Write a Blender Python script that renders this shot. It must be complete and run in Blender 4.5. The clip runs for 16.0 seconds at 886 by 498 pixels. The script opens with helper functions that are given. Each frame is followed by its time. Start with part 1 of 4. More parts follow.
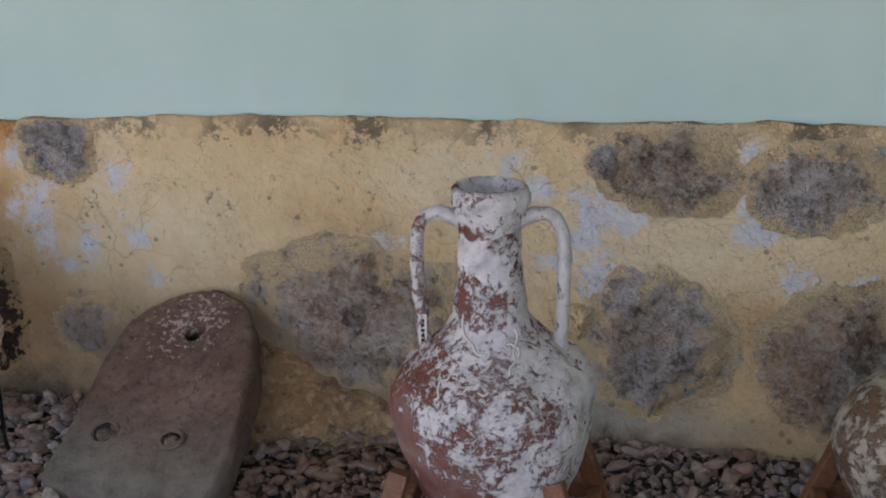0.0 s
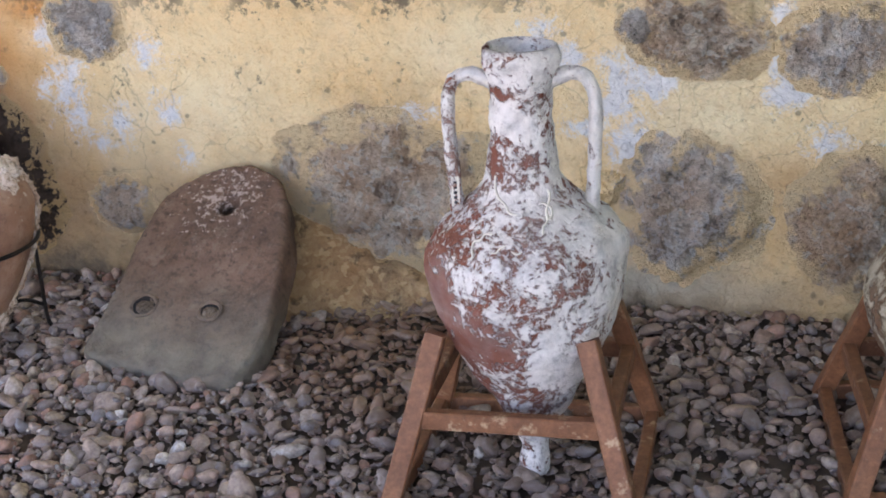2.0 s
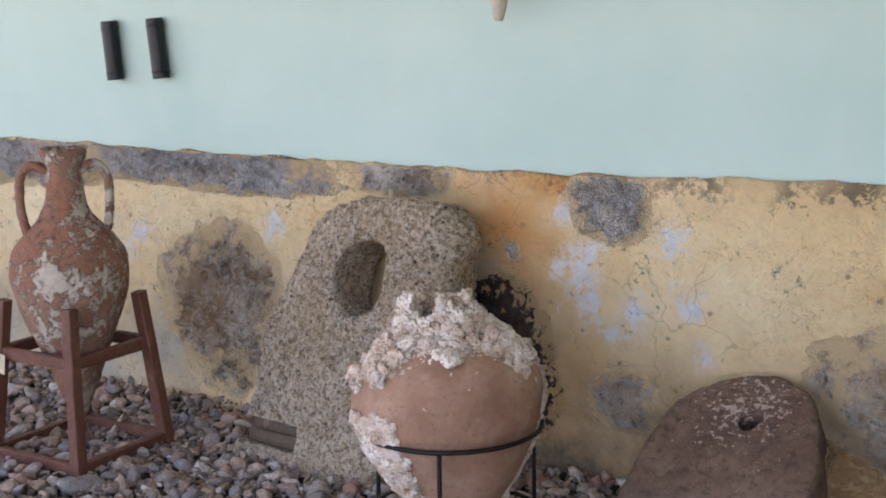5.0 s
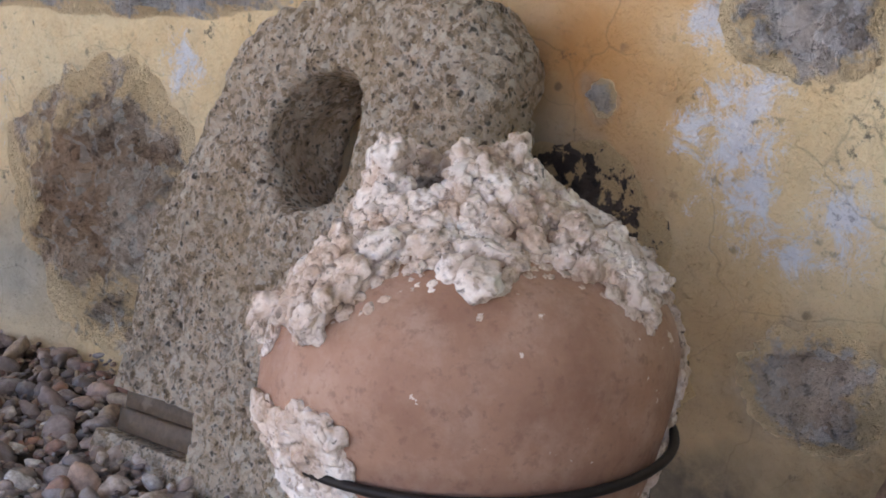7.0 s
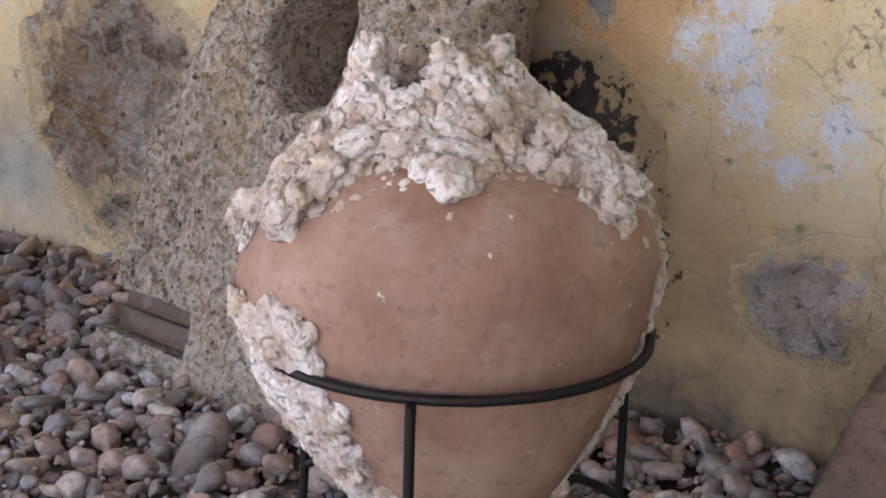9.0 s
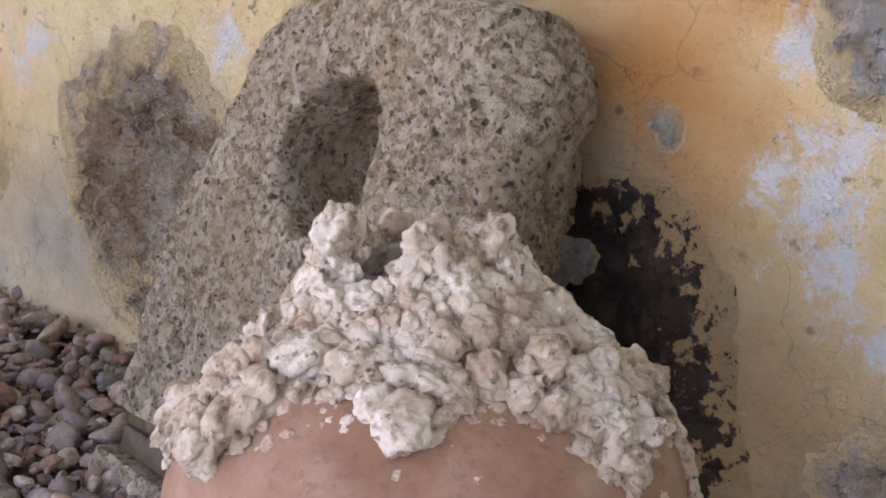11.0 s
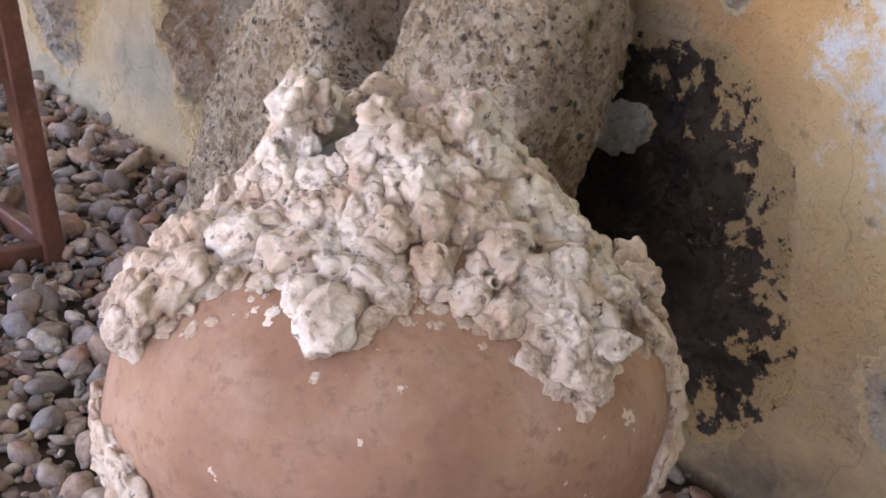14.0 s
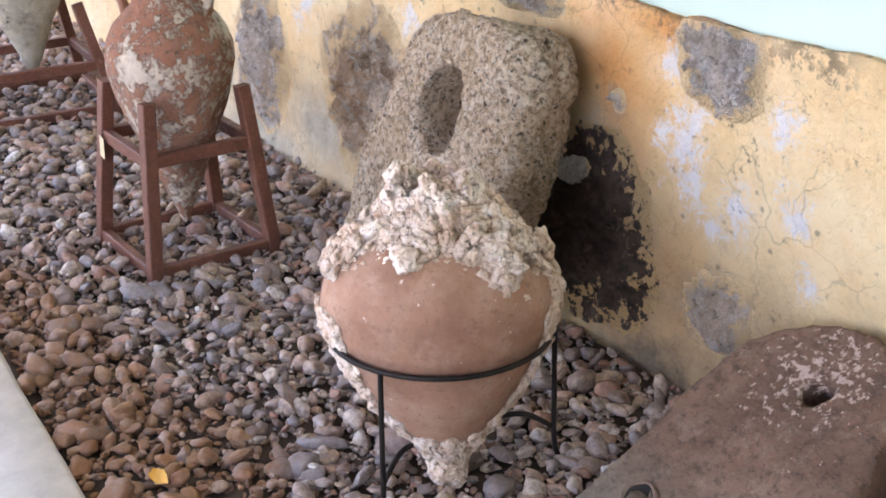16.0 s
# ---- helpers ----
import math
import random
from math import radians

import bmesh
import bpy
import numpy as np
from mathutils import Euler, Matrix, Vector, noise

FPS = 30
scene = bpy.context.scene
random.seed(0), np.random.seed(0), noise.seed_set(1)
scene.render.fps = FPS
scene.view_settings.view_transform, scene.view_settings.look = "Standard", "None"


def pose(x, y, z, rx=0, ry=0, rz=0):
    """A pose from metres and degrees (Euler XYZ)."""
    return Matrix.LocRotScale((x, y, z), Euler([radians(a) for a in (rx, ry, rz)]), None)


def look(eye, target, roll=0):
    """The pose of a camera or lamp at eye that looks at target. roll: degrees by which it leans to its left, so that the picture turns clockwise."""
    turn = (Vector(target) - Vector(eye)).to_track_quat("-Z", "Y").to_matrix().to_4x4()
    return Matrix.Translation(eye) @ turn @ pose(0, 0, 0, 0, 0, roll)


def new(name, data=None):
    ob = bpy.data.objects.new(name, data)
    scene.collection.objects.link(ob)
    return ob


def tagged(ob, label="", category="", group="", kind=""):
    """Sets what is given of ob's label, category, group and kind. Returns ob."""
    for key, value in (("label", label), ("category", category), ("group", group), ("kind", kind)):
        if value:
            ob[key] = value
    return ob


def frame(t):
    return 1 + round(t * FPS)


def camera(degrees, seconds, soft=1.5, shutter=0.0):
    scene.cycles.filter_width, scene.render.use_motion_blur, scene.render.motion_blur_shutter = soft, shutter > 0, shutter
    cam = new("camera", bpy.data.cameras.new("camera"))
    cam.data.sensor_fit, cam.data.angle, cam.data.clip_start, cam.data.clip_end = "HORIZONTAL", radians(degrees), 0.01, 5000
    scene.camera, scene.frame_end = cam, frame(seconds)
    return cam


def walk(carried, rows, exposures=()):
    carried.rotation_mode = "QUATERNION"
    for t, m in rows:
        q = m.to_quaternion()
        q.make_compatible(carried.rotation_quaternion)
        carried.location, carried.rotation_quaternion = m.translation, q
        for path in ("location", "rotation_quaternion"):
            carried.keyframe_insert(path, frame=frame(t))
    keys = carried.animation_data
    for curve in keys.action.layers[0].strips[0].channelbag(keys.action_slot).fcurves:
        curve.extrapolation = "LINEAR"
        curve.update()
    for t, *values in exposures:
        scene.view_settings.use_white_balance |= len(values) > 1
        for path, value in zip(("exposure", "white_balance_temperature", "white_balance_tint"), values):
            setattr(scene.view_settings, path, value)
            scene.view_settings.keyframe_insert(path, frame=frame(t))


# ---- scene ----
cam = camera(36.0, 16.0, soft=1.8)
PATH = [
    (0, look((2.483, -3.866, 1.705), (1.9621, -2.0084, 1.1783), -1.45)),
    (0.5, look((2.484, -3.883, 1.666), (1.9531, -2.0552, 1.0523), -2.04)),
    (1, look((2.493, -3.905, 1.647), (1.9555, -2.1021, 0.9678), -3.19)),
    (1.5, look((2.494, -3.909, 1.645), (1.9469, -2.1144, 0.9513), -3.73)),
    (2, look((2.484, -3.905, 1.652), (1.9298, -2.1073, 0.9734), -3.03)),
    (2.5, look((2.435, -3.870, 1.668), (1.7795, -2.0887, 1.0384), -2.60)),
    (3, look((2.384, -3.861, 1.675), (1.6075, -2.1093, 1.1036), -1.99)),
    (3.5, look((2.325, -3.896, 1.691), (1.4349, -2.1831, 1.1661), -1.99)),
    (4, look((2.315, -3.904, 1.607), (1.3048, -2.2285, 1.1921), -1.57)),
    (4.2, look((2.270, -3.912, 1.627), (1.2363, -2.2448, 1.2351), -1.41)),
    (6.3, look((1.244, -2.478, 1.128), (0.0487, -0.9116, 0.7832), -0.26)),
    (6.5, look((1.075, -2.264, 1.052), (-0.1003, -0.6782, 0.7310), 0.27)),
    (7, look((0.899, -2.047, 0.950), (-0.2423, -0.4583, 0.5351), 0.79)),
    (7.5, look((0.910, -2.045, 0.931), (-0.1877, -0.4507, 0.4274), 0.63)),
    (8, look((0.994, -2.048, 0.905), (-0.1198, -0.4616, 0.4141), -0.66)),
    (8.2, look((1.028, -2.047, 0.906), (-0.0989, -0.4682, 0.4204), -0.20)),
    (10.3, look((0.819, -1.789, 1.014), (-0.3582, -0.2915, 0.4048), 3.03)),
    (10.5, look((0.823, -1.739, 1.027), (-0.3681, -0.2425, 0.4425), 2.61)),
    (11, look((0.837, -1.604, 1.066), (-0.4813, -0.2006, 0.5242), 2.88)),
    (11.5, look((0.850, -1.477, 1.079), (-0.6034, -0.2411, 0.4773), 3.51)),
    (12, look((0.858, -1.371, 1.084), (-0.6529, -0.2017, 0.4919), 2.65)),
    (12.5, look((0.826, -1.308, 1.097), (-0.6804, -0.1245, 0.5230), 2.08)),
    (13, look((0.798, -1.285, 1.105), (-0.6663, -0.0519, 0.5262), 2.73)),
    (13.5, look((0.788, -1.314, 1.074), (-0.6890, -0.1357, 0.4170), 3.82)),
    (14, look((0.864, -1.374, 1.085), (-0.5488, -0.2032, 0.2887), 3.58)),
    (14.5, look((0.976, -1.420, 1.121), (-0.4658, -0.3188, 0.2794), 1.92)),
    (15, look((1.233, -1.568, 1.247), (-0.2465, -0.5065, 0.4207), 1.07)),
    (15.5, look((1.662, -1.818, 1.465), (0.1524, -0.7864, 0.6554), -0.12)),
    (16, look((2.290, -2.149, 1.758), (0.7437, -1.1666, 0.9555), -0.81)),
]
walk(cam, PATH, exposures=[(0, 2.05, 6670, 28), (0.5, 2.5, 6670, 28), (1, 2.8, 6670, 28), (2, 2.98, 6670, 28), (3.5, 2.6, 6670, 28), (4.2, 2.5, 6670, 28), (7, 2.62, 6720, 29), (8, 2.78, 6720, 28), (10.5, 2.82, 6870, 30), (12.5, 3.10, 6920, 31), (13.1, 3.19, 6920, 31), (14.5, 3.15, 6970, 33), (15.4, 3.30, 6970, 33), (16, 3.36, 6920, 32)])

# ---- light: an assumed roofed gallery that is open to the daylight on one long side ----
world = bpy.data.worlds.new("sky")
scene.world = world
world.use_nodes = True
wn = world.node_tree.nodes
sky = wn.new("ShaderNodeTexSky")
sky.sky_type = "NISHITA"
sky.sun_disc = False
sky.sun_elevation, sky.sun_rotation = radians(58), radians(20)
wn["Background"].inputs["Strength"].default_value = 0.15
world.node_tree.links.new(sky.outputs["Color"], wn["Background"].inputs["Color"])
sun = new("sun", bpy.data.lights.new("sun", "SUN"))
sun.data.energy, sun.data.angle, sun.data.color = 4.0, radians(0.6), (1.0, 0.95, 0.86)
sun.matrix_world = look((1.5, 6, 11), (0, -1, 0))


# ---- node helpers ----
class Nodes:
    """Short hand for a node material."""

    def __init__(self, name, rough=0.85, metal=0.0):
        self.m = bpy.data.materials.new(name)
        self.m.use_nodes = True
        self.t = self.m.node_tree
        self.b = self.t.nodes["Principled BSDF"]
        self.b.inputs["Roughness"].default_value = rough
        self.b.inputs["Metallic"].default_value = metal
        self.b.inputs["Specular IOR Level"].default_value = 0.3
        self.co = self.t.nodes.new("ShaderNodeTexCoord").outputs["Object"]

    def put(self, socket, value):
        if isinstance(value, bpy.types.NodeSocket):
            self.t.links.new(value, socket)
        else:
            socket.default_value = value

    def noise(self, scale, detail=4.0, rough=0.6, at=None, warp=0.0):
        n = self.t.nodes.new("ShaderNodeTexNoise")
        self.put(n.inputs["Vector"], at or self.co)
        n.inputs["Scale"].default_value, n.inputs["Detail"].default_value = scale, detail
        n.inputs["Roughness"].default_value, n.inputs["Distortion"].default_value = rough, warp
        return n.outputs["Fac"]

    def cells(self, scale, feature="F1", at=None, out="Distance"):
        n = self.t.nodes.new("ShaderNodeTexVoronoi")
        n.feature = feature
        self.put(n.inputs["Vector"], at or self.co)
        n.inputs["Scale"].default_value = scale
        return n.outputs[out]

    def ramp(self, fac, *stops, hard=False):
        n = self.t.nodes.new("ShaderNodeValToRGB")
        if hard:
            n.color_ramp.interpolation = "CONSTANT"
        e = n.color_ramp.elements
        while len(e) < len(stops):
            e.new(0.5)
        for k, (p, c) in zip(e, stops):
            k.position = p
            k.color = (c, c, c, 1) if isinstance(c, (int, float)) else (*c, 1)
        self.put(n.inputs["Fac"], fac)
        return n.outputs["Color"]

    def mix(self, fac, a, b, kind="MIX"):
        n = self.t.nodes.new("ShaderNodeMix")
        n.data_type, n.blend_type = "RGBA", kind
        self.put(n.inputs[0], fac)
        for s, v in ((n.inputs[6], a), (n.inputs[7], b)):
            self.put(s, (*v, 1) if isinstance(v, tuple) else v)
        return n.outputs[2]

    def math(self, op, a, b=0.0, clamp=False):
        n = self.t.nodes.new("ShaderNodeMath")
        n.operation, n.use_clamp = op, clamp
        self.put(n.inputs[0], a)
        self.put(n.inputs[1], b)
        return n.outputs[0]

    def vec(self, op, a, b):
        n = self.t.nodes.new("ShaderNodeVectorMath")
        n.operation = op
        self.put(n.inputs[0], a)
        self.put(n.inputs[1], b)
        return n.outputs["Value"] if op == "LENGTH" else n.outputs["Vector"]

    def warped(self, scale, amount):
        n = self.t.nodes.new("ShaderNodeTexNoise")
        self.put(n.inputs["Vector"], self.co)
        n.inputs["Scale"].default_value, n.inputs["Detail"].default_value = scale, 4
        off = self.vec("SUBTRACT", n.outputs["Color"], (0.5, 0.5, 0.5))
        return self.vec("ADD", self.co, self.vec("MULTIPLY", off, (amount, amount, amount)))

    def spot(self, at, centre, size):
        """1 in the middle of an ellipsoid, 0 at its edge and beyond."""
        d = self.vec("MULTIPLY", self.vec("SUBTRACT", at, centre), tuple(1 / s for s in size))
        return self.math("SUBTRACT", 1.0, self.vec("LENGTH", d, (0, 0, 0)), clamp=True)

    def most(self, items):
        out = items[0]
        for i in items[1:]:
            out = self.math("MAXIMUM", out, i)
        return out

    def axis(self, n):
        s = self.t.nodes.new("ShaderNodeSeparateXYZ")
        self.put(s.inputs[0], self.co)
        return s.outputs[n]

    def done(self, colour, bumps=(), rough=None):
        self.put(self.b.inputs["Base Color"], (*colour, 1) if isinstance(colour, tuple) else colour)
        if rough is not None:
            self.put(self.b.inputs["Roughness"], rough)
        last = None
        for height, strength, dist in bumps:
            n = self.t.nodes.new("ShaderNodeBump")
            n.inputs["Strength"].default_value, n.inputs["Distance"].default_value = strength, dist
            self.put(n.inputs["Height"], height)
            if last:
                self.t.links.new(last, n.inputs["Normal"])
            last = n.outputs["Normal"]
        if last:
            self.t.links.new(last, self.b.inputs["Normal"])
        return self.m


# ---- materials ----
# rubble stones that show in the wall: middle, half sizes, kind, how proud, seed, squareness, label
STONES = [
    (1.13, 0.37, 0.30, 0.23, "brown", 0.020, 3, 2.0, "rough brown rubble stone bared in the wall"),
    (2.05, 0.34, 0.185, 0.20, "grey", 0.026, 5, 2.0, "rough rounded grey rubble stone bared in the wall"),
    (2.08, 0.885, 0.17, 0.115, "brown", 0.012, 7, 2.6, ""),
    (2.49, 0.85, 0.155, 0.115, "grey", 0.010, 9, 3.0, ""),
    (2.60, 0.31, 0.20, 0.20, "brown", 0.020, 11, 2.0, ""),
    (0.11, 0.90, 0.115, 0.095, "pale", 0.004, 13, 2.6, ""),
    (0.16, 0.285, 0.115, 0.085, "grey", 0.008, 15, 2.0, ""),
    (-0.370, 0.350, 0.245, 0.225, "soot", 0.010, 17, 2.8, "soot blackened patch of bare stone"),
    (-1.50, 0.41, 0.27, 0.26, "brown", 0.022, 19, 2.0, "large round brown rubble stone bared in the wall"),
    (-2.32, 0.36, 0.20, 0.22, "grey", 0.016, 21, 2.0, ""),
    (-1.62, 0.945, 0.55, 0.075, "pale", 0.004, 23, 3.5, "grey strip of bare mortar"),
    (-2.55, 0.93, 0.42, 0.10, "pale", 0.004, 25, 3.0, ""),
    (-0.67, 0.955, 0.17, 0.05, "grey", 0.012, 27, 3.0, ""),
    (1.80, 0.41, 0.06, 0.055, "yellow", 0.022, 29, 2.0, ""),
    (-0.385, 0.50, 0.055, 0.05, "pale", 0.020, 31, 2.0, ""),
    (-3.25, 0.40, 0.30, 0.20, "grey", 0.018, 33, 2.0, ""),
    (1.90, 0.90, 0.05, 0.05, "pale", 0.014, 35, 2.0, ""),
    (-0.228, 0.725, 0.022, 0.026, "grey", 0.004, 37, 2.0, ""),
]


def limewash(k):
    """The yellow wash itself, cloudy and rubbed."""
    base = k.ramp(k.noise(2.2, 6, 0.62), (0.28, (0.67, 0.405, 0.165)), (0.5, (0.82, 0.565, 0.285)), (0.72, (0.88, 0.69, 0.45)))
    base = k.mix(k.ramp(k.noise(30, 6, 0.7), (0.35, 0.0), (0.75, 0.45)), base, (0.72, 0.58, 0.36))
    return k.mix(k.ramp(k.noise(8, 8, 0.75), (0.50, 0.0), (0.72, 0.55)), base, (0.45, 0.31, 0.16))


def plaster_yellow():
    k = Nodes("yellow_limewash", 0.9)
    far = k.warped(9, 0.16)
    base = limewash(k)
    cream = k.most([k.spot(far, (-1.65, 0, 0.72), (1.0, 1, 0.42)), k.spot(far, (0.50, 0, 0.66), (0.6, 1, 0.42)), k.spot(far, (-2.7, 0, 0.6), (0.8, 1, 0.4)), k.spot(far, (2.15, 0, 0.68), (0.75, 1, 0.45)), k.spot(far, (1.45, 0, 0.85), (0.5, 1, 0.25))])
    base = k.mix(k.math("MULTIPLY", k.math("MULTIPLY", cream, 1.1, clamp=True), k.ramp(k.noise(12, 6, 0.7), (0.3, 0.25), (0.65, 0.85))), base, (0.90, 0.75, 0.47))
    tan = k.most([k.spot(far, (-0.06, 0, 0.26), (0.26, 1, 0.36)), k.spot(far, (-0.20, 0, 0.62), (0.16, 1, 0.22)), k.spot(far, (2.35, 0, 0.40), (0.3, 1, 0.16))])
    base = k.mix(k.math("MULTIPLY", k.math("MULTIPLY", tan, 1.5, clamp=True), k.ramp(k.noise(10, 6, 0.7), (0.3, 0.4), (0.65, 0.9))), base, (0.56, 0.34, 0.16))
    # orange where rust has run, pale green-grey where damp has bleached
    orange = k.most([k.spot(far, (-0.27, 0, 0.80), (0.26, 1, 0.28)), k.spot(far, (-0.05, 0, 0.95), (0.4, 1, 0.10))])
    base = k.mix(k.math("MULTIPLY", orange, 0.9), base, (0.60, 0.25, 0.06))
    pale = k.most([k.spot(far, (-1.85, 0, 0.20), (0.45, 1, 0.28)), k.spot(far, (-0.33, 0, 0.45), (0.16, 1, 0.32)), k.spot(far, (-2.3, 0, 0.05), (0.9, 1, 0.16)),
                   k.spot(far, (-2.9, 0, 0.2), (0.7, 1, 0.25)), k.spot(far, (1.9, 0, 0.10), (0.6, 1, 0.14))])
    base = k.mix(k.math("MULTIPLY", pale, 1.2, clamp=True), base, k.ramp(k.noise(13, 6), (0.3, (0.34, 0.30, 0.23)), (0.7, (0.55, 0.50, 0.39))))
    # splash stains, together with painted shade behind the jar and slabs
    stain_shade = k.most([k.spot(far, (0.10, 0, 0.13), (0.62, 1, 0.46)), k.spot(far, (-0.20, 0, 0.40), (0.26, 1, 0.34)), k.spot(far, (1.15, 0, 0.0), (0.9, 1, 0.16)), k.spot(far, (2.2, 0, 0.02), (0.8, 1, 0.14)), k.spot(far, (0.30, 0, 0.36), (0.22, 1, 0.16)), k.spot(far, (-0.25, 0, 0.12), (0.4, 1, 0.2)), k.spot(far, (0.75, 0, 0.30), (0.26, 1, 0.16))])
    stain_shade = k.math("MULTIPLY", stain_shade, k.ramp(k.noise(9, 7, 0.7), (0.3, 0.7), (0.65, 1.7)), clamp=True)
    base = k.mix(k.math("MULTIPLY", stain_shade, 0.40), base, k.ramp(k.noise(20, 6, 0.7), (0.35, (0.17, 0.13, 0.095)), (0.65, (0.36, 0.28, 0.20))))
    # shade at the wall foot, painted in as dark brown patches
    foot_shade = k.math("MULTIPLY", k.most([k.spot(far, (-0.02, 0, 0.0), (0.34, 1, 0.20)), k.spot(far, (0.42, 0, 0.04), (0.34, 1, 0.22)), k.spot(far, (1.75, 0, 0.0), (0.7, 1, 0.09))]), k.ramp(k.noise(14, 6, 0.7), (0.3, 0.8), (0.65, 2.0)), clamp=True)
    base = k.mix(k.math("MULTIPLY", foot_shade, 0.85), base, k.ramp(k.noise(24, 6, 0.7), (0.35, (0.075, 0.058, 0.045)), (0.65, (0.17, 0.13, 0.095))))
    white = k.most([k.spot(far, (1.93, 0, 0.52), (0.13, 1, 0.16)), k.spot(far, (1.88, 0, 0.72), (0.20, 1, 0.13)), k.spot(far, (2.31, 0, 0.86), (0.10, 1, 0.18)), k.spot(far, (2.32, 0, 0.70), (0.13, 1, 0.09)), k.spot(far, (1.75, 0, 0.60), (0.13, 1, 0.07)), k.spot(far, (1.70, 0, 0.80), (0.09, 1, 0.12)),
                    k.spot(far, (0.02, 0, 0.68), (0.13, 1, 0.26)), k.spot(far, (0.20, 0, 0.56), (0.11, 1, 0.14)), k.spot(far, (-0.02, 0, 0.87), (0.08, 1, 0.13)), k.spot(far, (0.34, 0, 0.80), (0.12, 1, 0.09)),
                    k.spot(far, (0.38, 0, 0.62), (0.10, 1, 0.10)), k.spot(far, (1.62, 0, 0.86), (0.12, 1, 0.10)), k.spot(far, (2.55, 0, 0.46), (0.12, 1, 0.12)), k.spot(far, (0.42, 0, 0.47), (0.09, 1, 0.07)),
                    k.spot(far, (-1.25, 0, 0.72), (0.10, 1, 0.12)), k.spot(far, (-1.95, 0, 0.62), (0.16, 1, 0.16)), k.spot(far, (1.20, 0, 0.62), (0.16, 1, 0.06)), k.spot(far, (1.88, 0, 0.50), (0.09, 1, 0.15)), k.spot(far, (1.90, 0, 0.76), (0.22, 1, 0.20)), k.spot(far, (2.33, 0, 0.78), (0.11, 1, 0.24)), k.spot(far, (2.45, 0, 0.58), (0.14, 1, 0.10)), k.spot(far, (1.62, 0, 0.90), (0.14, 1, 0.08)), k.spot(far, (0.05, 0, 0.60), (0.10, 1, 0.20)),
                    k.spot(far, (0.12, 0, 0.51), (0.08, 1, 0.07)), k.spot(far, (-0.05, 0, 0.69), (0.06, 1, 0.12)), k.spot(far, (2.32, 0, 0.80), (0.07, 1, 0.16)), k.spot(far, (0.36, 0, 0.815), (0.07, 1, 0.05)), k.spot(far, (0.36, 0, 0.62), (0.06, 1, 0.06))])
    bold = k.most([k.spot(far, (1.90, 0, 0.53), (0.12, 1, 0.14)), k.spot(far, (1.85, 0, 0.70), (0.08, 1, 0.14)), k.spot(far, (1.98, 0, 0.75), (0.07, 1, 0.13)), k.spot(far, (2.32, 0, 0.86), (0.08, 1, 0.16)), k.spot(far, (2.34, 0, 0.71), (0.09, 1, 0.09)), k.spot(far, (2.62, 0, 0.54), (0.10, 1, 0.10))])
    white = k.math("MAXIMUM", white, k.math("MULTIPLY", bold, 1.7))
    flake = k.ramp(k.math("ADD", k.math("MULTIPLY", white, 0.36), k.math("MULTIPLY", k.noise(21, 10, 0.86, warp=0.6), 1.38)), (0.86, 0.0), (1.0, 1.0))
    base = k.mix(k.math("MULTIPLY", flake, 0.85), base, k.ramp(k.noise(22), (0.3, (0.62, 0.63, 0.67)), (0.7, (0.80, 0.79, 0.80))))
    halo = k.most([k.spot(far, (cx, 0, cz), (rx * 1.28 + 0.02, 1, rz * 1.28 + 0.02)) for cx, cz, rx, rz, kind, *_ in STONES if kind != "yellow"])
    halo = k.math("MULTIPLY", k.ramp(halo, (0.0, 0.0), (0.30, 1.0)), k.ramp(k.noise(11, 8, 0.75), (0.36, 0.15), (0.62, 1.0)))
    base = k.mix(k.math("MULTIPLY", halo, 0.5), base, k.ramp(k.noise(21, 7, 0.72), (0.35, (0.20, 0.155, 0.115)), (0.62, (0.46, 0.38, 0.29))))
    crack = k.cells(4.2, "DISTANCE_TO_EDGE", k.warped(4, 0.26))
    crack = k.math("MULTIPLY", k.ramp(crack, (0.0, 1.0), (0.010, 0.0)), k.ramp(k.noise(1.9, 3), (0.41, 0.0), (0.52, 1.0)))
    base = k.mix(k.math("MULTIPLY", crack, 0.30), base, (0.10, 0.065, 0.035))
    top = k.ramp(k.axis(2), (0.90, 0.0), (0.985, 1.0))
    mould = k.ramp(k.math("ADD", k.noise(26, 7, 0.74), k.math("MULTIPLY", top, 0.17)), (0.595, 0.0), (0.67, 1.0))
    mould = k.math("MULTIPLY", mould, k.ramp(k.noise(3.1, 2), (0.42, 0.15), (0.6, 1.0)))
    base = k.mix(k.math("MULTIPLY", mould, 0.8), base, (0.075, 0.06, 0.05))
    dots = k.math("MULTIPLY", k.ramp(k.cells(16, at=k.warped(30, 0.02)), (0.10, 1.0), (0.17, 0.0)), k.ramp(k.noise(5, 3), (0.50, 0.0), (0.56, 1.0)))
    base = k.mix(k.math("MULTIPLY", dots, 0.55), base, (0.09, 0.065, 0.045))
    pits = k.ramp(k.cells(70), (0.0, 0.0), (0.22, 1.0))
    return k.done(base, [(dots, -0.9, 0.008), (k.noise(7, 7, 0.65), 0.8, 0.06), (k.noise(19, 6, 0.7, warp=0.8), 0.6, 0.024), (k.noise(48, 8, 0.72), 0.8, 0.014), (flake, -0.6, 0.004), (crack, -0.9, 0.01), (pits, 0.15, 0.004)])


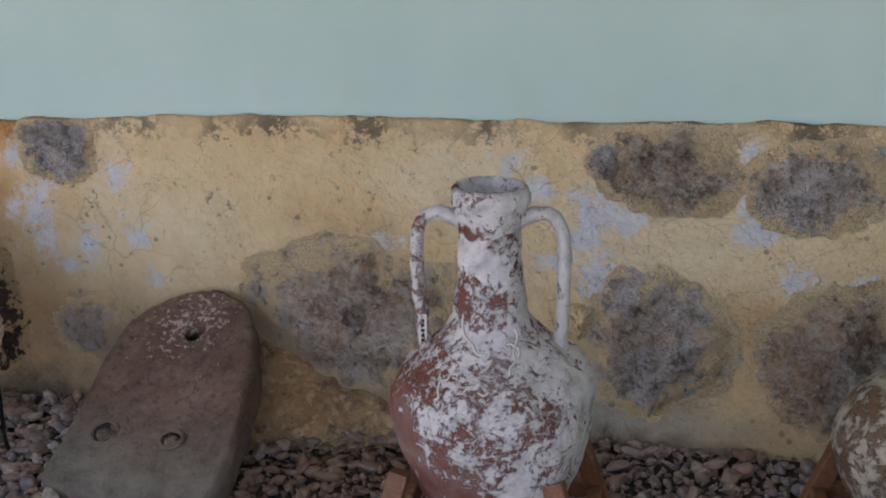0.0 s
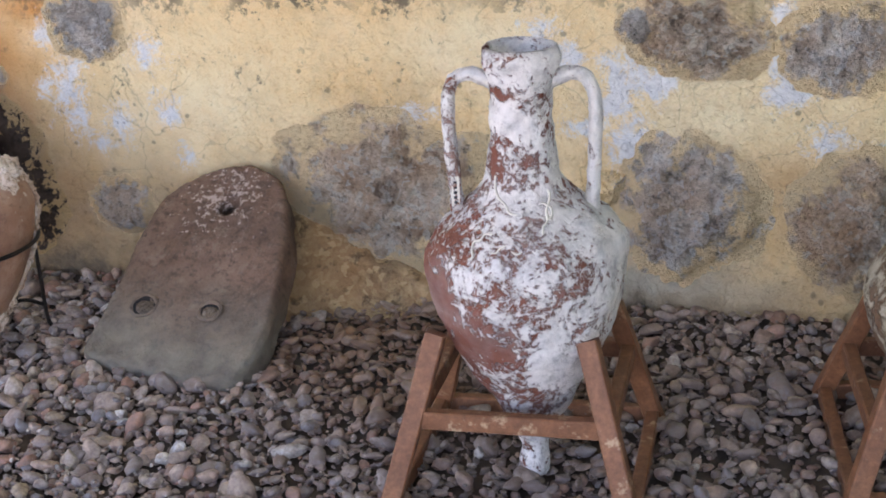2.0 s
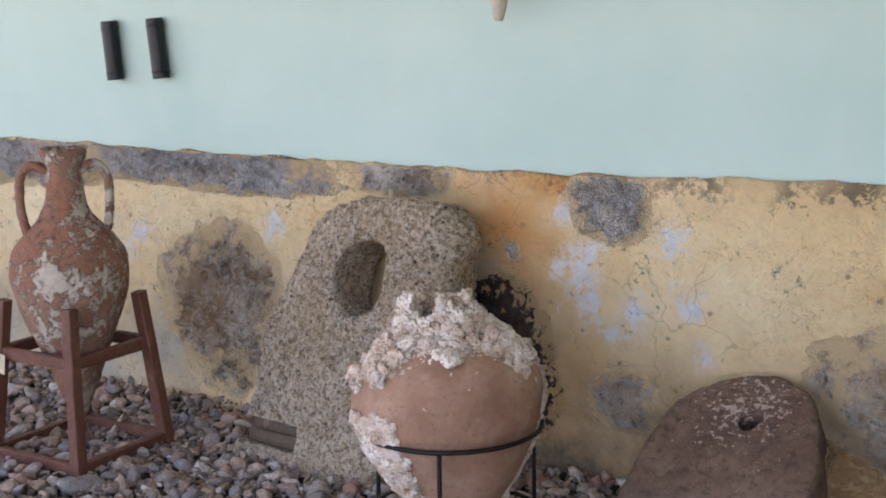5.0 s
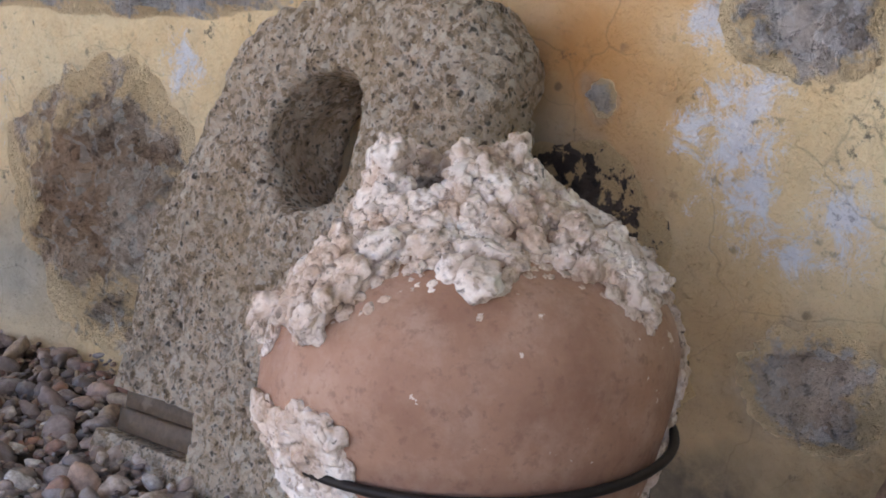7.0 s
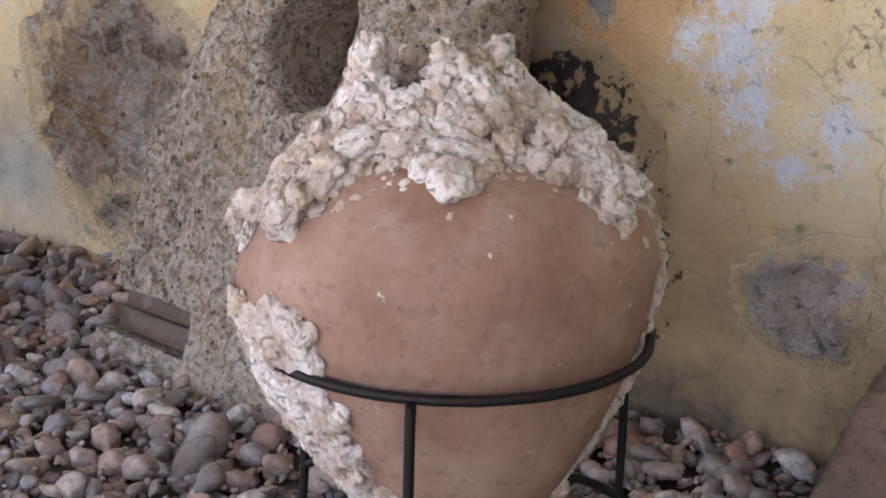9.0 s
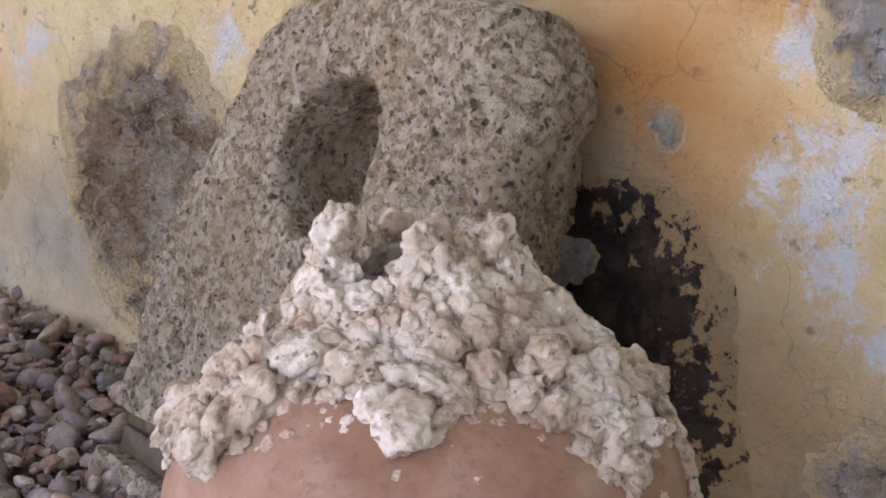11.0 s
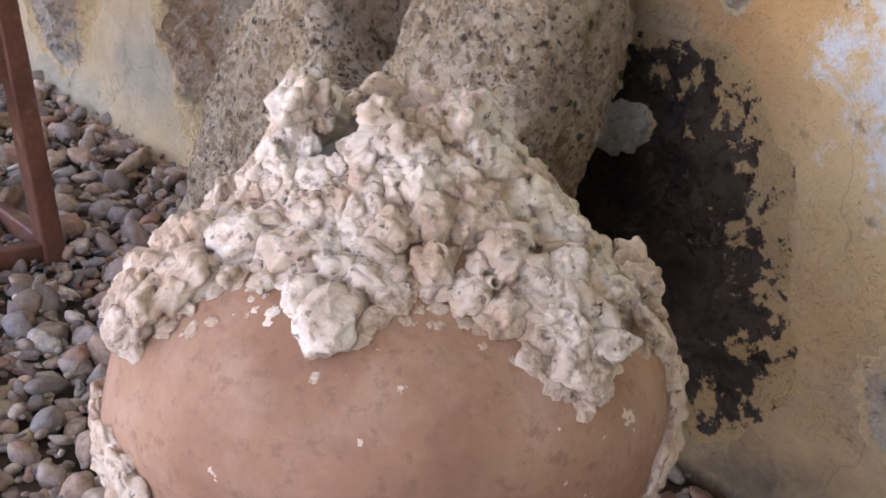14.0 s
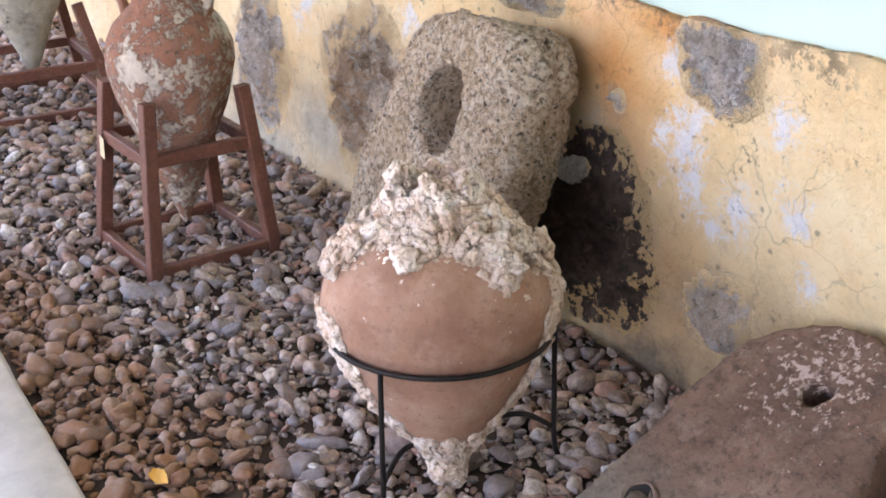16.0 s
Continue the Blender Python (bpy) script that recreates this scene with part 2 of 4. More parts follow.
def plaster_teal():
    k = Nodes("teal_paint", 0.8)
    c = k.ramp(k.noise(1.3, 4), (0.3, (0.41, 0.54, 0.475)), (0.7, (0.48, 0.59, 0.525)))
    c = k.mix(k.ramp(k.noise(5, 3), (0.55, 0.0), (0.8, 0.35)), c, (0.44, 0.50, 0.40))
    return k.done(c, [(k.noise(3, 4), 0.25, 0.03), (k.noise(90, 5), 0.12, 0.003)])


def rock(name, dark, mid, light, scale=9.0, pit=60.0, strength=1.0, dusty=0.74, wash=(0.84, 0.67, 0.42), ragged=10.0):
    k = Nodes(name, 0.92)
    w = k.warped(10, 0.08)
    c = k.ramp(k.noise(scale, 9, 0.78, at=w), (0.38, dark), (0.48, mid), (0.59, light))
    c = k.mix(k.ramp(k.noise(3.4, 4), (0.42, 0.0), (0.62, 0.6)), c, tuple(v * f for v, f in zip(mid, (1.25, 1.0, 0.78))))
    grit = k.cells(48, at=w, out="Color")
    c = k.mix(k.ramp(grit, (0.55, 0.0), (0.85, 0.5)), c, tuple(min(0.7, v * 1.3) for v in light))
    c = k.mix(k.ramp(k.noise(scale * 3.2, 7, 0.75), (0.36, 0.7), (0.45, 0.0)), c, tuple(v * 0.4 for v in dark))
    rim = k.t.nodes.new("ShaderNodeAttribute")
    rim.attribute_name = "rim"
    dust = k.math("ADD", k.math("MULTIPLY", rim.outputs["Fac"], 1.10), k.math("MULTIPLY", k.math("SUBTRACT", k.noise(ragged, 6, 0.66), 0.5), 2.5))
    c = k.mix(k.ramp(dust, (dusty, 0.0), (dusty + 0.22, 1.0)), c, k.mix(0.45, limewash(k), wash))
    holes = k.ramp(k.cells(pit, at=w), (0.0, 0.0), (0.35, 1.0))
    return k.done(c, [(k.noise(scale * 1.5, 8, 0.75), strength, 0.055), (k.noise(scale * 7, 8, 0.78), strength, 0.012), (holes, 0.6, 0.008)])


def conglomerate():
    """Beach rock: cream and tan grit in a brown binder, full of dark pores."""
    k = Nodes("porous_conglomerate", 0.95)
    w = k.warped(40, 0.014)
    grain = k.noise(44, 9, 0.84, at=w)
    c = k.ramp(grain, (0.38, (0.15, 0.095, 0.057)), (0.445, (0.54, 0.375, 0.225)), (0.505, (0.79, 0.58, 0.385)), (0.57, (0.93, 0.79, 0.63)))
    tone = k.cells(70, at=k.warped(55, 0.03), out="Color")
    c = k.mix(k.ramp(tone, (0.48, 0.0), (0.75, 0.5)), c, (0.92, 0.79, 0.63))
    c = k.mix(k.ramp(tone, (0.20, 0.45), (0.36, 0.0)), c, (0.34, 0.23, 0.14))
    c = k.mix(k.ramp(k.cells(105, at=w, out="Color"), (0.16, 0.7), (0.34, 0.0)), c, (0.22, 0.145, 0.09))
    c = k.mix(k.ramp(k.noise(3.0, 5), (0.46, 0.0), (0.70, 0.45)), c, (0.50, 0.345, 0.19))
    c = k.mix(k.ramp(k.cells(88, at=k.warped(70, 0.02), out="Color"), (0.66, 0.0), (0.80, 0.75)), c, (0.95, 0.84, 0.69))
    c = k.mix(k.ramp(k.noise(5.5, 4), (0.50, 0.0), (0.68, 0.4)), c, (0.66, 0.45, 0.25))
    pit = k.math("MULTIPLY", k.ramp(k.cells(34, at=k.warped(26, 0.045)), (0.14, 1.0), (0.24, 0.0)), k.ramp(k.noise(11, 3), (0.42, 0.0), (0.48, 1.0)))
    fine = k.math("MULTIPLY", k.ramp(k.cells(80, at=k.warped(60, 0.025)), (0.16, 1.0), (0.29, 0.0)), k.ramp(k.noise(14, 3), (0.38, 0.0), (0.46, 1.0)))
    c = k.mix(k.math("MULTIPLY", fine, 0.8), c, (0.085, 0.058, 0.040))
    c = k.mix(k.math("MULTIPLY", pit, 0.85), c, (0.065, 0.045, 0.032))
    return k.done(c, [(pit, -1.0, 0.014), (fine, -1.0, 0.007), (grain, 1.0, 0.045), (k.noise(20, 5, 0.7), 0.6, 0.018)])


def slab_stone():
    k = Nodes("brown_weathered_stone", 0.85)
    c = k.ramp(k.noise(4, 7, 0.65), (0.3, (0.095, 0.058, 0.040)), (0.5, (0.170, 0.100, 0.068)), (0.72, (0.26, 0.165, 0.115)))
    c = k.mix(k.ramp(k.noise(40, 6, 0.75), (0.36, 0.8), (0.5, 0.0)), c, (0.06, 0.04, 0.03))
    c = k.mix(k.ramp(k.noise(22, 7, 0.75), (0.54, 0.0), (0.68, 0.6)), c, (0.26, 0.19, 0.14))
    low = k.ramp(k.math("ADD", k.axis(2), k.math("MULTIPLY", k.noise(7, 5), 0.16)), (0.16, 1.0), (0.30, 0.0))
    c = k.mix(k.math("MULTIPLY", low, 0.75), c, k.ramp(k.noise(14, 6), (0.35, (0.12, 0.11, 0.085)), (0.65, (0.22, 0.20, 0.155))))
    pale = k.math("MULTIPLY", k.spot(k.warped(9, 0.12), (0.62, -0.2, 0.42), (0.34, 0.40, 0.30)), 0.24)
    scab = k.ramp(k.math("ADD", pale, k.math("MULTIPLY", k.noise(52, 5, 0.66), 0.8)), (0.61, 0.0), (0.645, 1.0))
    c = k.mix(k.math("MULTIPLY", scab, 0.75), c, (0.54, 0.42, 0.36))
    return k.done(c, [(k.noise(9, 7, 0.7), 0.7, 0.03), (k.noise(60, 8, 0.75), 0.8, 0.006), (scab, 0.4, 0.003)])


def crusted_clay(name, clay, crust, cover, centre, scale=14.0, bare=(), thick=()):
    """Fired clay under a lime crust; cover says how much shows white; the crust thickens to one side."""
    k = Nodes(name, 0.88)
    red = k.ramp(k.noise(9, 5), (0.3, tuple(v * 0.72 for v in clay)), (0.7, clay))
    red = k.mix(k.ramp(k.noise(70, 4), (0.4, 0.3), (0.6, 0.0)), red, tuple(v * 0.5 for v in clay))
    side = k.vec("MULTIPLY", k.vec("SUBTRACT", k.co, centre), (0.22, 0.06, 0.07))
    s = k.t.nodes.new("ShaderNodeSeparateXYZ")
    k.put(s.inputs[0], side)
    lean = k.math("ADD", s.outputs[0], s.outputs[2])
    w = k.warped(18, 0.06)
    f = k.math("ADD", k.math("ADD", k.math("MULTIPLY", k.noise(scale * 0.45, 5, 0.6, at=w), 0.38), k.math("MULTIPLY", k.noise(scale * 2.0, 8, 0.76, at=w), 0.62)), k.math("ADD", lean, cover - 0.5))
    if bare:
        f = k.math("SUBTRACT", f, k.math("MULTIPLY", k.most([k.spot(w, at, size) for at, size in bare]), 0.13))
    if thick:
        f = k.math("ADD", f, k.math("MULTIPLY", k.most([k.spot(w, at, size) for at, size in thick]), 0.10))
    m = k.ramp(f, (0.474, 0.0), (0.508, 1.0))
    white = k.ramp(k.noise(24, 7, 0.7), (0.28, tuple(v * 0.55 for v in crust)), (0.5, crust), (0.75, tuple(min(0.86, v * 1.2) for v in crust)))
    thin = k.ramp(k.noise(5, 4), (0.45, 0.0), (0.65, 0.5))
    c = k.mix(m, k.mix(thin, red, k.mix(0.45, red, white)), white)
    return k.done(c, [(m, 1.0, 0.014), (k.noise(42, 8, 0.75), 0.8, 0.014), (k.noise(150, 4), 0.3, 0.002)])


def smooth_clay():
    k = Nodes("smooth_terracotta", 0.72)
    c = k.ramp(k.noise(4.5, 6, 0.65), (0.3, (0.25, 0.125, 0.078)), (0.52, (0.345, 0.185, 0.115)), (0.75, (0.44, 0.27, 0.185)))
    c = k.mix(k.ramp(k.noise(13, 7, 0.7), (0.48, 0.0), (0.72, 0.5)), c, (0.48, 0.33, 0.245))
    c = k.mix(k.ramp(k.noise(60, 5, 0.7), (0.34, 0.6), (0.46, 0.0)), c, (0.20, 0.105, 0.07))
    c = k.mix(k.ramp(k.noise(7, 5, 0.7), (0.34, 0.45), (0.46, 0.0)), c, (0.24, 0.115, 0.07))
    fleck = k.ramp(k.noise(30, 4, 0.6), (0.685, 0.0), (0.70, 1.0))
    c = k.mix(k.math("MULTIPLY", fleck, 0.8), c, (0.68, 0.56, 0.46))
    # a patchy dark line at the height of the iron ring
    ring = k.ramp(k.axis(2), (0.365, 0.0), (0.378, 0.6), (0.392, 0.5), (0.405, 0.0))
    c = k.mix(k.math("MULTIPLY", ring, k.noise(16, 4)), c, (0.14, 0.065, 0.04))
    return k.done(c, [(k.noise(12, 5), 0.25, 0.012), (k.noise(120, 6, 0.7), 0.3, 0.002), (fleck, 0.4, 0.002)])


def shell_crust():
    k = Nodes("lime_shell_crust", 0.9)
    c = k.ramp(k.noise(17, 7, 0.68), (0.33, (0.36, 0.225, 0.15)), (0.45, (0.62, 0.46, 0.345)), (0.60, (0.84, 0.725, 0.62)))
    c = k.mix(k.ramp(k.noise(6.5, 5, 0.6), (0.44, 0.0), (0.62, 0.6)), c, (0.50, 0.345, 0.245))
    c = k.mix(k.ramp(k.noise(11, 4, 0.6), (0.52, 0.0), (0.66, 0.55)), c, (0.88, 0.79, 0.70))
    c = k.mix(k.ramp(k.noise(46, 5, 0.65), (0.36, 0.8), (0.46, 0.0)), c, (0.28, 0.18, 0.12))
    c = k.mix(k.ramp(k.noise(90, 3), (0.30, 0.8), (0.38, 0.0)), c, (0.10, 0.075, 0.06))
    return k.done(c, [(k.noise(42, 8, 0.70), 0.7, 0.012), (k.noise(170, 5, 0.7), 0.45, 0.003), (k.cells(95), 0.3, 0.004)])


def pebbles():
    k = Nodes("beach_pebbles", 0.62)
    rnd = k.t.nodes.new("ShaderNodeNewGeometry").outputs["Random Per Island"]
    c = k.ramp(rnd, (0.0, (0.324, 0.240, 0.202)), (0.14, (0.454, 0.337, 0.271)), (0.27, (0.248, 0.204, 0.187)), (0.38, (0.497, 0.331, 0.246)), (0.50, (0.389, 0.317, 0.281)),
               (0.62, (0.583, 0.469, 0.384)), (0.72, (0.410, 0.220, 0.157)), (0.80, (0.292, 0.265, 0.260)), (0.88, (0.454, 0.337, 0.232)), (0.96, (0.720, 0.653, 0.581)), hard=True)
    c = k.mix(k.ramp(k.noise(60, 6, 0.7), (0.38, 0.7), (0.66, 0.0)), c, (0.16, 0.11, 0.085))
    c = k.mix(k.ramp(k.noise(110, 5, 0.7), (0.55, 0.0), (0.75, 0.35)), c, (0.45, 0.41, 0.37))
    w = k.warped(7, 0.18)
    earth = k.most([k.spot(w, (-0.9, -1.33, 0.0), (1.2, 0.26, 1)), k.spot(w, (-0.35, -1.28, 0.0), (0.5, 0.30, 1)), k.spot(w, (1.25, -0.5, 0.0), (0.4, 0.4, 1))])
    earth = k.math("MULTIPLY", k.ramp(earth, (0.0, 0.0), (0.25, 1.0)), k.ramp(k.noise(24, 6, 0.7), (0.33, 0.3), (0.55, 0.85)))
    c = k.mix(earth, c, (0.24, 0.115, 0.050))
    # pebbles turn darker and browner towards the east end
    east_dark = k.math("MULTIPLY", k.spot(k.warped(5, 0.3), (1.9, -0.7, 0.0), (1.7, 1.1, 1)), k.ramp(k.noise(18, 6, 0.7), (0.3, 0.4), (0.6, 1.5)), clamp=True)
    c = k.mix(k.math("MULTIPLY", east_dark, 0.75), c, (0.15, 0.105, 0.08))
    return k.done(c, [(k.noise(45, 5), 0.25, 0.006), (k.noise(220, 4, 0.7), 0.25, 0.002)], k.ramp(rnd, (0.0, 0.62), (1.0, 0.85)))


def wood(name, a, b, worn):
    k = Nodes(name, 0.55)
    c = k.ramp(k.noise(9, 6, 0.6, warp=1.5), (0.3, a), (0.7, b))
    c = k.mix(k.ramp(k.noise(70, 6, 0.75), (0.4, 0.45), (0.6, 0.0)), c, tuple(v * 0.45 for v in a))
    c = k.mix(k.ramp(k.noise(11, 6, 0.7), (0.60, 0.0), (0.66, 0.7)), c, worn)
    return k.done(c, [(k.noise(60, 6, 0.7), 0.3, 0.003)])


def plain(name, colour, rough=0.6, metal=0.0, grain=60.0, vary=0.35):
    k = Nodes(name, rough, metal)
    c = k.mix(k.ramp(k.noise(grain, 5, 0.7), (0.35, vary), (0.65, 0.0)), colour, tuple(v * 0.5 for v in colour))
    return k.done(c, [(k.noise(grain * 2, 4), 0.2, 0.002)])


M_YELLOW, M_TEAL = plaster_yellow(), plaster_teal()
M_GREY = rock("grey_rubble_stone", (0.20, 0.165, 0.135), (0.49, 0.415, 0.345), (0.76, 0.67, 0.58))
M_BROWN = rock("brown_rubble_stone", (0.17, 0.115, 0.08), (0.45, 0.34, 0.245), (0.73, 0.61, 0.48))
M_PALE = rock("pale_mortar_stone", (0.24, 0.22, 0.20), (0.44, 0.41, 0.38), (0.66, 0.63, 0.60), 14.0)
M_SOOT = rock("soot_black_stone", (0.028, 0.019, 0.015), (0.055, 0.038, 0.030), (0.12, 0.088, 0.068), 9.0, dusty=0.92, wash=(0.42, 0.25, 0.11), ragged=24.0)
M_SKIRT = rock("stained_ochre_plaster", (0.13, 0.082, 0.048), (0.32, 0.215, 0.118), (0.50, 0.36, 0.20), 5.0, 80.0, 0.5, 1.6)
M_MILL, M_SLAB = conglomerate(), slab_stone()
M_WHITE = crusted_clay("white_crusted_clay", (0.245, 0.085, 0.053), (0.68, 0.62, 0.575), 0.503, (1.80, -1.05, 0.55), 32.0,
                       bare=[((1.755, -1.12, 0.80), (0.035, 0.08, 0.05)), ((1.84, -1.12, 0.82), (0.025, 0.06, 0.03)), ((1.77, -1.12, 0.965), (0.05, 0.06, 0.025)), ((1.62, -1.15, 0.50), (0.13, 0.16, 0.15)), ((1.71, -1.24, 0.42), (0.14, 0.10, 0.10)),
                             ((1.93, -1.21, 0.57), (0.06, 0.08, 0.04))], thick=[((1.805, -1.05, 0.03), (0.12, 0.12, 0.12)), ((1.90, -1.2, 0.36), (0.12, 0.14, 0.12)), ((1.80, -1.12, 0.91), (0.10, 0.1, 0.06)), ((1.82, -1.12, 0.73), (0.07, 0.1, 0.05))])
M_GRIP = crusted_clay("white_crusted_handle", (0.30, 0.105, 0.060), (0.64, 0.585, 0.54), 0.548, (1.80, -1.05, 0.8), 34.0)
M_RED = crusted_clay("red_crusted_clay", (0.36, 0.16, 0.095), (0.55, 0.46, 0.36), 0.43, (-1.63, -0.63, 0.55), 15.0,
                     thick=[((-1.575, -0.67, 0.19), (0.14, 0.14, 0.14)), ((-1.49, -0.84, 0.66), (0.06, 0.10, 0.10)), ((-1.52, -0.80, 0.47), (0.16, 0.16, 0.12))])
M_BEIGE = crusted_clay("beige_crusted_clay", (0.22, 0.12, 0.065), (0.45, 0.37, 0.27), 0.55, (2.82, -0.72, 0.4), 12.0)
M_DUN = crusted_clay("grey_crusted_clay", (0.20, 0.13, 0.085), (0.42, 0.38, 0.29), 0.58, (-3.4, -0.6, 0.5), 12.0)
M_CLAY, M_CRUST, M_PEB = smooth_clay(), shell_crust(), pebbles()
M_WOOD = wood("varnished_orange_wood", (0.155, 0.060, 0.028), (0.27, 0.115, 0.054), (0.44, 0.30, 0.185))
M_WOOD2 = wood("red_brown_painted_wood", (0.125, 0.048, 0.030), (0.19, 0.075, 0.048), (0.24, 0.12, 0.085))
M_PLANK = wood("old_grey_wood", (0.085, 0.055, 0.034), (0.15, 0.10, 0.065), (0.20, 0.14, 0.095))
M_IRON = plain("black_wrought_iron", (0.028, 0.022, 0.019), 0.55, 0.6)
M_SOIL = plain("dark_soil", (0.09, 0.064, 0.047), 0.95, 0.0, 40.0, 0.6)
M_PLUG = rock("plug_stone", (0.10, 0.075, 0.055), (0.20, 0.15, 0.11), (0.32, 0.25, 0.19), 20.0)
M_KERB = plain("whitewashed_kerb", (0.64, 0.60, 0.53), 0.85, 0.0, 9.0, 0.45)
M_PAVE = plain("pale_paving", (0.36, 0.34, 0.30), 0.85, 0.0, 8.0, 0.3)
M_LINING = plain("grey_neck_lining", (0.42, 0.36, 0.37), 0.8, 0.0, 18.0, 0.6)
M_DARK = plain("painted_shade", (0.02, 0.017, 0.015), 0.95)
M_TUBE = plain("black_plastic", (0.012, 0.012, 0.013), 0.4)
M_CARD = plain("cream_card", (0.55, 0.47, 0.30), 0.8)
M_INK = plain("black_ink", (0.02, 0.02, 0.025), 0.7)
M_WORM = plain("white_worm_tube", (0.70, 0.64, 0.54), 0.85)
M_LEAF = plain("yellow_leaf", (0.60, 0.30, 0.03), 0.6)
M_CEIL = plain("white_ceiling", (0.72, 0.71, 0.67), 0.9, 0.0, 6.0, 0.1)
M_DUST = plain("pale_ground", (0.42, 0.38, 0.31), 0.95, 0.0, 1.5, 0.3)


# ---- mesh helpers ----
def mesh_ob(name, verts, faces, material, smooth=True):
    me = bpy.data.meshes.new(name)
    me.from_pydata(verts, [], faces)
    me.materials.append(material)
    if smooth:
        me.polygons.foreach_set("use_smooth", [True] * len(me.polygons))
    me.update()
    return new(name, me)


def under(ob, parent):
    """Hang a mesh that is built in world places under its thing."""
    ob.parent = parent
    if parent.type == "EMPTY":
        ob.matrix_parent_inverse = Matrix.Translation(parent.location).inverted()
    return ob


def part(name, data, material, parent, label="", smooth=True):
    ob = mesh_ob(name, data[0], data[1], material, smooth)
    if label:
        ob["label"] = label
    return under(ob, parent)


def thing(name, at, label, category, group=""):
    ob = new(name)
    ob.location = at
    ob.empty_display_size = 0.1
    return tagged(ob, label, category, group)


def fbm(p, octaves=5):
    return noise.fractal(p, 0.9, 2.1, octaves)


def grid_faces(rows, cols, wrap):
    f = []
    for r in range(rows - 1):
        for c in range(cols if wrap else cols - 1):
            d = (c + 1) % cols
            f.append((r * cols + c, r * cols + d, (r + 1) * cols + d, (r + 1) * cols + c))
    return f


def smooth_profile(points, count):
    """An evenly spaced, rounded path through profile points (r, z)."""
    pts = [Vector(p).to_3d() for p in points]
    pts = [pts[0]] + pts + [pts[-1]]
    dense = []
    for i in range(1, len(pts) - 2):
        a, b, c, d = pts[i - 1 : i + 3]
        for k in range(12):
            t = k / 12
            dense.append(0.5 * (2 * b + (c - a) * t + (2 * a - 5 * b + 4 * c - d) * t * t + (3 * b - a - 3 * c + d) * t ** 3))
    dense.append(pts[-1])
    run = [0.0]
    for p, q in zip(dense, dense[1:]):
        run.append(run[-1] + (q - p).length)
    out, j = [], 0
    for n in range(count):
        s = run[-1] * n / (count - 1)
        while j < len(run) - 2 and run[j + 1] < s:
            j += 1
        f = (s - run[j]) / max(1e-9, run[j + 1] - run[j])
        out.append(dense[j].lerp(dense[j + 1], min(1, f)))
    return [(max(0.0005, p.x), p.y) for p in out]


def lathe(profile, place, rings=110, turns=80, rough=0.004, seed=0.0, wide=5.0):
    """A turned body: profile of (r, z), place: matrix from the axis to the world."""
    pr = smooth_profile(profile, rings)
    v = []
    for r, z in pr:
        for k in range(turns):
            a = 2 * math.pi * k / turns
            p = Vector((r * math.cos(a), r * math.sin(a), z))
            n = fbm(p * 14 + Vector((seed, 0, 0))) * rough + fbm(p * wide + Vector((0, seed, 3)), 2) * rough * 1.6
            q = Vector((max(0.0, r + n * min(1, r / 0.02)) * math.cos(a), max(0.0, r + n * min(1, r / 0.02)) * math.sin(a), z + n * 0.3))
            v.append(place @ q)
    return v, grid_faces(len(pr), turns, True)


def tube(points, radius, sides=12, rough=0.0, flat=1.0, close=False, steps=8):
    """A round bar along a smooth line through points; radius: one or one a point."""
    pts = [Vector(p) for p in points]
    if close:
        dense, rad = pts, [radius] * len(pts)
    else:
        rr = radius if isinstance(radius, (list, tuple)) else [radius] * len(pts)
        ext = [pts[0]] + pts + [pts[-1]]
        er = [rr[0]] + list(rr) + [rr[-1]]
        dense, rad = [], []
        for i in range(1, len(ext) - 2):
            a, b, c, d = ext[i - 1 : i + 3]
            for k in range(steps):
                t = k / steps
                dense.append(0.5 * (2 * b + (c - a) * t + (2 * a - 5 * b + 4 * c - d) * t * t + (3 * b - a - 3 * c + d) * t ** 3))
                rad.append(er[i] + (er[i + 1] - er[i]) * t)
        dense.append(pts[-1])
        rad.append(rr[-1])
    v, n = [], len(dense)
    side = None
    for i, p in enumerate(dense):
        q, r = (dense[(i + 1) % n], dense[i - 1]) if close else (dense[min(i + 1, n - 1)], dense[max(i - 1, 0)])
        d = (q - r).normalized()
        if side is None:
            side = d.cross(Vector((0, 0, 1)))
            side = side.normalized() if side.length > 0.05 else Vector((1, 0, 0))
        side = (side - d * side.dot(d)).normalized()
        other = d.cross(side)
        for k in range(sides):
            a = 2 * math.pi * k / sides
            e = side * math.cos(a) + other * math.sin(a) * flat
            v.append(p + e * (rad[i] + (fbm(p * 40 + e * 2, 3) * rough if rough else 0)))
    f = grid_faces(n, sides, True)
    if close:
        f += [((n - 1) * sides + k, (n - 1) * sides + (k + 1) % sides, (k + 1) % sides, k) for k in range(sides)]
    else:
        f += [tuple(range(sides)), tuple(reversed(range((n - 1) * sides, n * sides)))]
    return v, f


